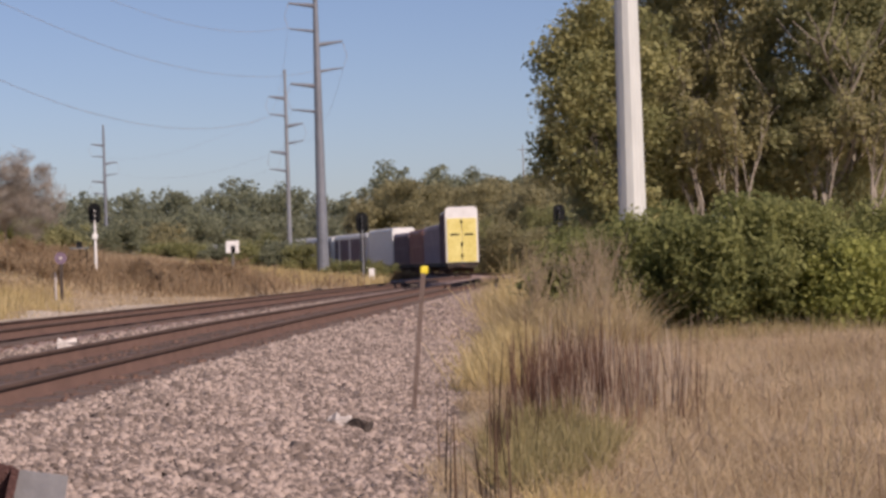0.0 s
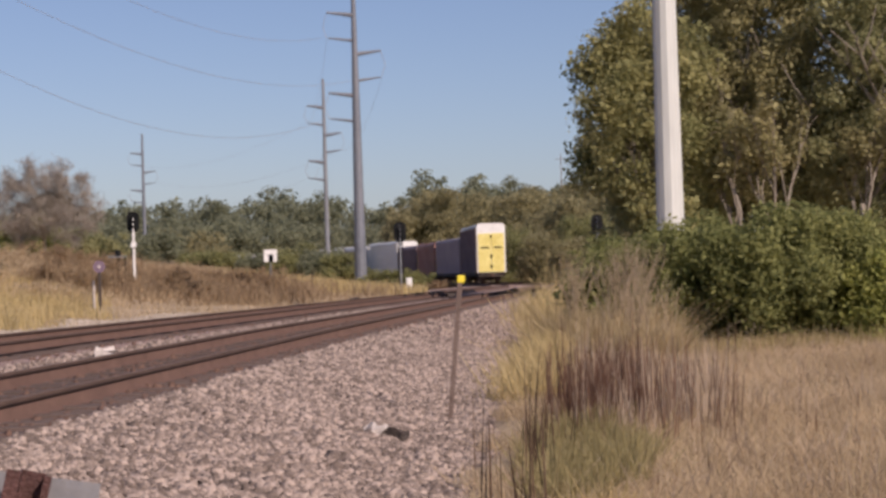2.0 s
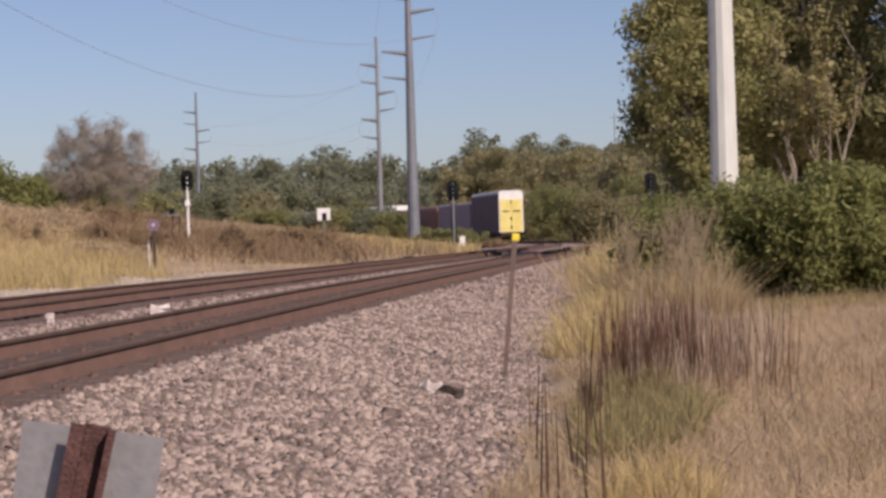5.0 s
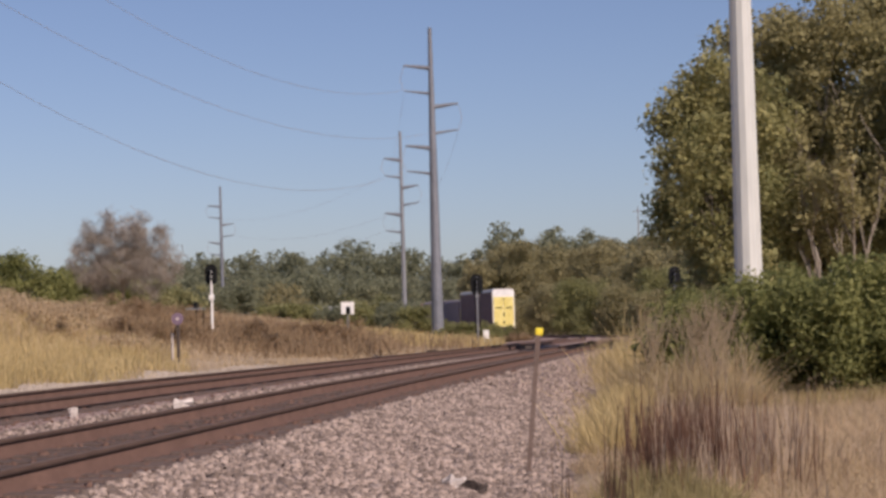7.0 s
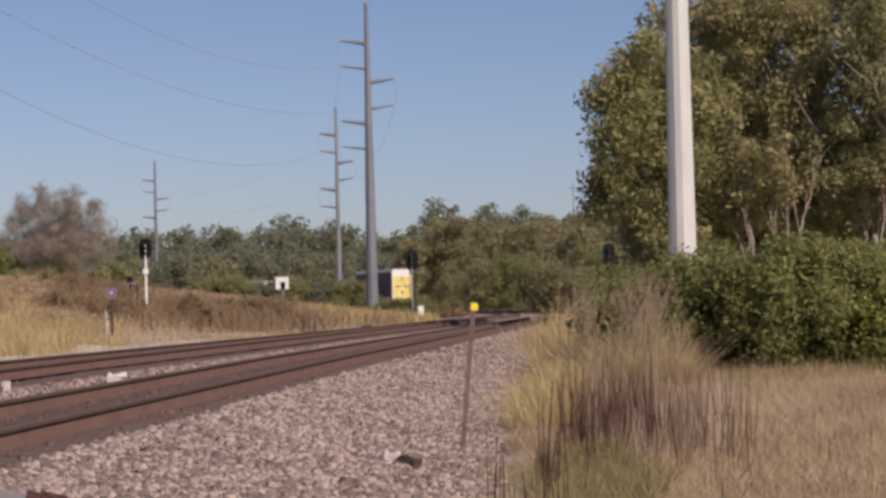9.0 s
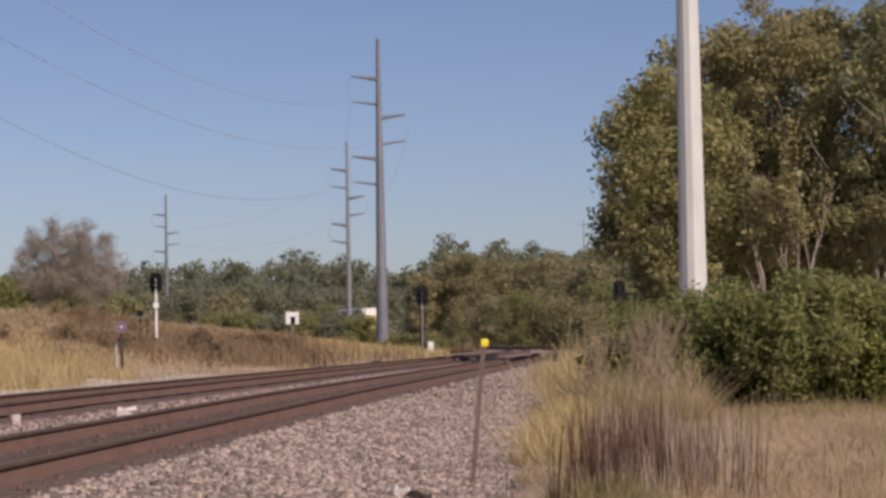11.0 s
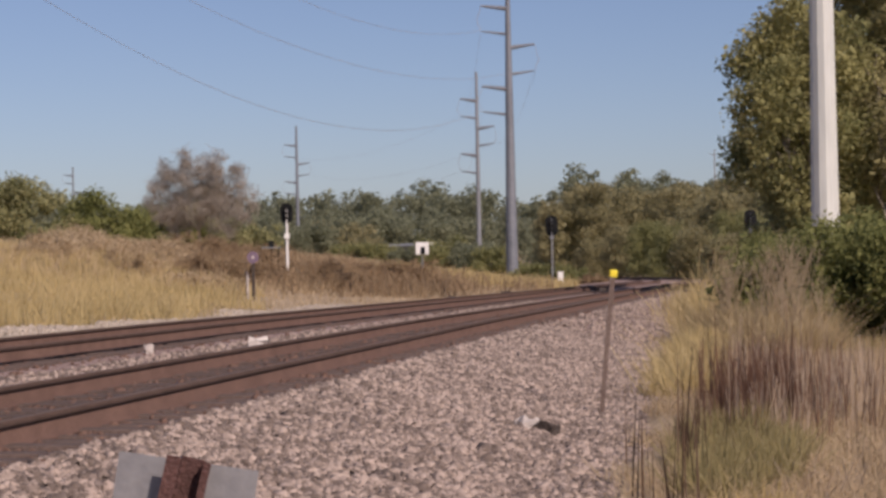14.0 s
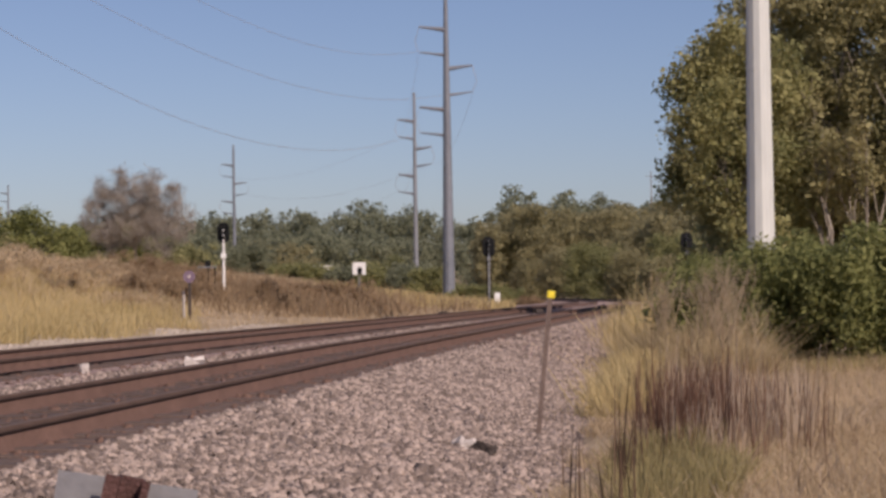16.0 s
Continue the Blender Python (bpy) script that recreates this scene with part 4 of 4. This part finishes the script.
# right: wall of tall trees
for i, (x, y, h, w, d, th, mat, lf, n, cl) in enumerate([
        (13.4, 104, 14.1, 7.2, 7, 0.8, L_YOLIVE, 0.20, 24000, 130), (16.4, 110, 17.1, 8, 7, 1.5, L_OLIVE, 0.20, 24000, 120),
        (19.9, 108, 18.6, 8, 7, 2, L_OLIVE, 0.20, 24000, 120), (23.6, 105, 19.6, 8, 7, 2, L_DARK, 0.20, 24000, 120),
        (27.7, 107, 19.1, 8, 7, 2, L_OLIVE, 0.20, 24000, 120), (32.4, 111, 19.6, 9, 7, 2, L_DARK, 0.22, 20000, 120)]):
    tree("tree", x, y, h, w, d, th, mat, M_PALEBARK, lf, n, cl, 1.1, "tall dense tree with olive and dark green leaves", group="trees beside the field", seed=100 + i)

for i, (x, y, h) in enumerate([(17.0, 117, 17.5), (21.5, 118, 18.5), (26.0, 116, 19), (31.0, 117, 19)]):
    tree("tree", x, y, h, 9, 7, 1.0, L_OLIVE if i % 2 else L_DARK, M_PALEBARK, 0.28, 11000, 90, 1.3, "tall tree standing behind the first row", group="trees beside the field", seed=120 + i)

# pale limbs that show through the foliage
for i, (x, y, h, lean, sd) in enumerate([(22.6, 101.2, 4.4, 0.05, 3), (19.4, 101.6, 4.0, -0.12, 8), (24.9, 100.8, 4.6, 0.12, 12), (16.9, 102.0, 3.6, 0.1, 15)]):
    z = gz(x, y) - 0.1
    t = thing("tree", Matrix(), "thin-leaved tree whose pale trunk and limbs show", "tree", "trees beside the field")
    v, f = branches((x, y, z), h, 0.42, 4, 3, 0.17, sd, 1.3, 5)
    v[:, 0] += lean * (v[:, 2] - z)
    arrays("trunk", v, f, M_PALEBARK, t, smooth=True)
    top = v[v[:, 2] > z + 5.0]
    c = top[rng.choice(len(top), 60)]
    v, f = leaves(c, np.full((60, 3), 0.55), 2600, 0.15, 0.1)
    arrays("crown", v, f, L_OLIVE, t, "sparse olive leaves")

# right: dark green bush hedge
for i, (x, y, w, h) in enumerate([(5.5, 46.5, 2.3, 2.5), (6.8, 45.4, 2.9, 2.9), (8.2, 44.4, 2.9, 3.0), (9.5, 45, 2.9, 2.85), (10.6, 43.6, 2.3, 2.1), (11.9, 45.5, 3.2, 2.8), (13.5, 46, 3.2, 2.7), (6.3, 49.5, 3.4, 2.7)]):
    bush("bush", x, y, w, 3, h, L_LIME if i == 4 else L_BUSH, 0.085, 21000, 80, 0.5, "yellow-green bush at the edge of the field" if i == 4 else "dense dark green bush at the edge of the field", group="hedge bushes", seed=130 + i)

# right: tan twiggy shrubs before the bush
for i, (x, y, h) in enumerate([(4.6, 41, 1.9), (5.2, 43, 2.2), (4.3, 45, 1.9), (4.9, 39, 1.5)]):
    z = gz(x, y) - 0.05
    t = thing("shrub", Matrix(), "dry tan shrub of thin bare twigs", "shrub", "dry shrubs")
    for k in range(7):
        v, f = branches((x + R.uniform(-0.3, 0.3), y + R.uniform(-0.3, 0.3), z), h * 0.5, 0.42, 3, 3, 0.022, 150 + i * 9 + k, 1.0, 3)
        arrays("stem", v, f, M_TANTWIG, t)
    k = 2600
    a, d = rng.uniform(0, 2 * np.pi, k), rng.uniform(0, 0.75, k)
    at = np.c_[x + np.cos(a) * d, y + np.sin(a) * d, np.full(k, z)]
    v, f = blades(at, h * 0.34, 0.022, 0.75)
    arrays("foliage", v, f, G_SHRUB, t, "fine dry tan sprays")


# ---- grass ----
def right_of_bank(x, y):
    u = x - near_x(y)
    return u > np.interp(y, [8, 22, 32, 50, 75, 120], [4.7, 4.75, 4.1, 3.45, 2.6, 2.3]) + 0.25 * np.sin(y * 1.7) + 0.15 * np.sin(y * 4.1)


grass("dry_grass", field(160000, 0.3, 11, 8.5, 48, right_of_bank, 1.15), 0.15, 0.012, G_TAN, "dry tan grass covering the field", lean=1.25)
grass("seed_stalks", field(3000, 2.2, 11, 12, 48, lambda x, y: right_of_bank(x, y) & clumpy(x, y, 0.8, 0.2), 1.2), 0.42, 0.009, G_SHRUB, "thin pale seed stalks standing in the dry grass", lean=0.3)
grass("green_grass", field(14000, 0.9, 3.2, 15, 22.5, lambda x, y: right_of_bank(x, y) & (np.hypot((x - 0.097 * y) / 0.55, (y - 18.5) / 3.4) + 0.3 * np.sin(x * 6) * np.sin(y * 1.9) < 1)), 0.24, 0.018, G_GREEN, "yellow-green grass in front of the weeds", lean=0.55)
grass("bright_tuft", field(9000, 0.6, 2.4, 9.5, 15, lambda x, y: right_of_bank(x, y) & (np.hypot((x - 0.104 * y) / 0.34, (y - 12.3) / 1.8) < 1)), 0.2, 0.016, G_YGREEN, "bright yellow-green tuft at the edge of the stones", lean=0.6)
grass("yellow_grass", field(52000, 1.4, 6.5, 27, 75, lambda x, y: right_of_bank(x, y) & ((x - near_x(y)) < 5.0)), 0.42, 0.024, G_YELLOW, "tall wheat-coloured grass along the bank", lean=0.7)
grass("tall_yellow_grass", field(17000, 3.5, 12, 54, 92, lambda x, y: right_of_bank(x, y) & ((x - near_x(y)) < 6.0)), 1.05, 0.035, G_YELLOW, "tall golden grass hiding the end of the bank", lean=0.45)
core = lambda x, y: right_of_bank(x, y) & (np.hypot((x - 0.108 * y) / 0.52, (y - 24.5) / 2.6) + 0.45 * np.sin(x * 6.1 + y) * np.sin(y * 2.3) + rng.normal(0, 0.25, len(x)) < 0.95)
grass("dark_weeds", field(4300, 1.2, 4.8, 20, 30, core), 0.62, 0.026, G_WEED, "dark reddish brown weed stalks", "weeds", lean=0.16)
grass("pale_weeds", field(2900, 1.8, 5.0, 21, 34, lambda x, y: right_of_bank(x, y) & clumpy(x, y, 1.4, 0.3) & (x < 0.16 * y) & (x > 0.092 * y)), 0.55, 0.02, G_PINK, "pale dry stalks among the dark weeds", "weeds", lean=0.22)
grass("thin_weeds", field(460, 1.0, 4.6, 19, 31, lambda x, y: right_of_bank(x, y) & (x < 0.168 * y) & (x > 0.08 * y)), 0.66, 0.018, G_WEED, "thin scattered dead weed stalks", "weeds", lean=0.13)
grass("weed_stalks", field(110, 0.6, 2.2, 11.5, 20, lambda x, y: right_of_bank(x, y) & ((x - near_x(y)) < 5.4)), 0.66, 0.024, G_STALK, "thin dark dead stalks at the edge of the stones", "weeds", lean=0.12)
grass("fringe_grass", field(2500, 4.5, 15, 40, 42.6, lambda x, y: right_of_bank(x, y) & (x > 0.118 * y), 0.7), 0.3, 0.016, G_GREEN, "greenish tall grass along the foot of the hedge", lean=0.5)
grass("dark_stubble", field(2200, 1.8, 11, 11, 46, lambda x, y: right_of_bank(x, y) & clumpy(x, y, 2.1, 0.2), 1.2), 0.22, 0.016, G_WEED, "short dark stubble in the dry field", lean=0.35)
grass("pale_tufts", field(22000, 1.8, 11, 10, 46, lambda x, y: right_of_bank(x, y) & clumpy(x, y, 2.6, 0.7), 1.1), 0.24, 0.017, G_PINK, "pale straw tufts in the dry field", lean=1.0)
grass("bank_tuft", np.c_[rng.normal(-0.1, 0.07, 500), rng.normal(12.7, 0.16, 500), np.full(500, -0.02)] + np.c_[np.zeros(500), np.zeros(500), bed_z(rng.normal(-0.1, 0.01, 500) - near_x(12.7), 12.7)], 0.10, 0.006, G_GREEN, "small dry tuft growing among the stones", lean=0.8)
left_of_bed = lambda x, y: (x - near_x(y)) < np.interp(y, [60, 90], [-11.9, -10.8]) + 0.4 * np.sin(y * 0.7)
grass("meadow_grass", field(75000, -40, 0, 48, 135, lambda x, y: left_of_bed(x, y) & (x < -0.125 * y + 1.2 * np.sin(y * 0.4)), 1.1), 0.5, 0.04, G_YELLOW, "yellow meadow grass beyond the tracks", lean=0.6)
grass("short_grass", field(26000, -26, 8, 55, 190, lambda x, y: left_of_bed(x, y) & (x > -0.14 * y), 1.1), 0.22, 0.04, G_TAN, "short pale grass beside the far track", lean=0.8)
grass("tan_meadow_grass", field(55000, -52, 6, 95, 235, lambda x, y: left_of_bed(x, y) & ((x - near_x(y)) < -15 - 0.05 * (y - 60)), 1.0), 0.5, 0.055, G_TAN, "pale tan grass on the rising meadow", lean=0.55)
grass("brown_weeds", field(13000, -26, 9, 108, 180, lambda x, y: left_of_bed(x, y) & (x > -0.152 * y) & (np.interp(x / y, [-0.152, -0.12, -0.06, -0.02, 0.02], [0.25, 0.8, 0.8, 0.35, 0.06]) + 0.28 * np.sin(x * 0.9 + 1.2 * np.sin(y * 0.35)) + 0.25 * np.sin(y * 0.3 + x * 0.5) > rng.uniform(0, 1, len(x)))), 0.9, 0.08, L_BROWN, "reddish brown dry weeds along the meadow", "weeds", lean=0.75)
far_side = lambda x, y: np.min(np.hypot(x[:, None] - BR[None, :, 0], y[:, None] - BR[None, :, 1]), axis=1) > 4.6
grass("far_grass", field(20000, -12, 14, 170, 262, lambda x, y: left_of_bed(x, y) & far_side(x, y), 1.0), 0.6, 0.09, G_YELLOW, "yellow grass inside the bend", lean=0.3)
grass("edge_grass", field(9000, 6, 40, 60, 240, lambda x, y: right_of_bank(x, y) & ((x - near_x(y)) < 12), 1.0), 0.7, 0.06, G_TAN, "tan grass beside the far end of the bank", lean=0.3)


# ---- small things on the stones ----
def litter(name, x, y, z, size, mat, label, category, turn=0.0, seed=1):
    """A crumpled flat scrap."""
    rnd = random.Random(seed)
    bm = bmesh.new()
    bmesh.ops.create_cube(bm, size=1, matrix=Matrix.Diagonal((*size, 1)))
    bmesh.ops.subdivide_edges(bm, edges=bm.edges[:], cuts=2, use_grid_fill=True)
    for v in bm.verts:
        v.co += Vector((rnd.gauss(0, 0.06) * size[0], rnd.gauss(0, 0.06) * size[1], rnd.gauss(0, 0.22) * size[2]))
    ob = part(name, bm, mat)
    ob.matrix_basis = pose(x, y, z, 0, 0, turn)
    return tagged(ob, label, category)


def on_bank(x, y):
    return float(bed_z(x - near_x(y), y))


litter("rag", 0.09, 21.6, on_bank(0.09, 21.6) + 0.05, (0.2, 0.2, 0.1), M_RAG, "pale crumpled scrap lying on the stones", "litter", 20, 2)
litter("bark_piece", 0.26, 21.5, on_bank(0.26, 21.5) + 0.05, (0.24, 0.16, 0.09), M_DIRT, "dark broken piece beside the pale scrap", "litter", -25, 3)
litter("white_stone", -4.06, 34.6, on_bank(-4.06, 34.6) + 0.11, (0.28, 0.2, 0.13), M_PALE, "white block lying between the tracks", "stone", 5, 4)
litter("white_stone", -5.2, 31.2, on_bank(-5.2, 31.2) + 0.06, (0.11, 0.1, 0.15), M_RAG, "small white stone between the tracks", "stone", 15, 5)
for i, (y, off) in enumerate([(112, 1.9), (120, 0.9), (126, -0.4), (104, -2.2), (133, 0.7), (96, -5.6)]):
    litter("switch_part", near_x(y) + off, y, float(rail_z(y)) - 0.02, (0.4, 0.3, 0.12), M_DIRT, "dark steel switch part lying by the rails", "switch gear", 10 * i, 10 + i)

# ---- pieces of the setting, last ----
TIE = tie_mesh()
build_ties(near_track, 12, 100, near_x, TIE)
build_ties(far_track, 24, 120, far_x, TIE)
build_stones()
motions()
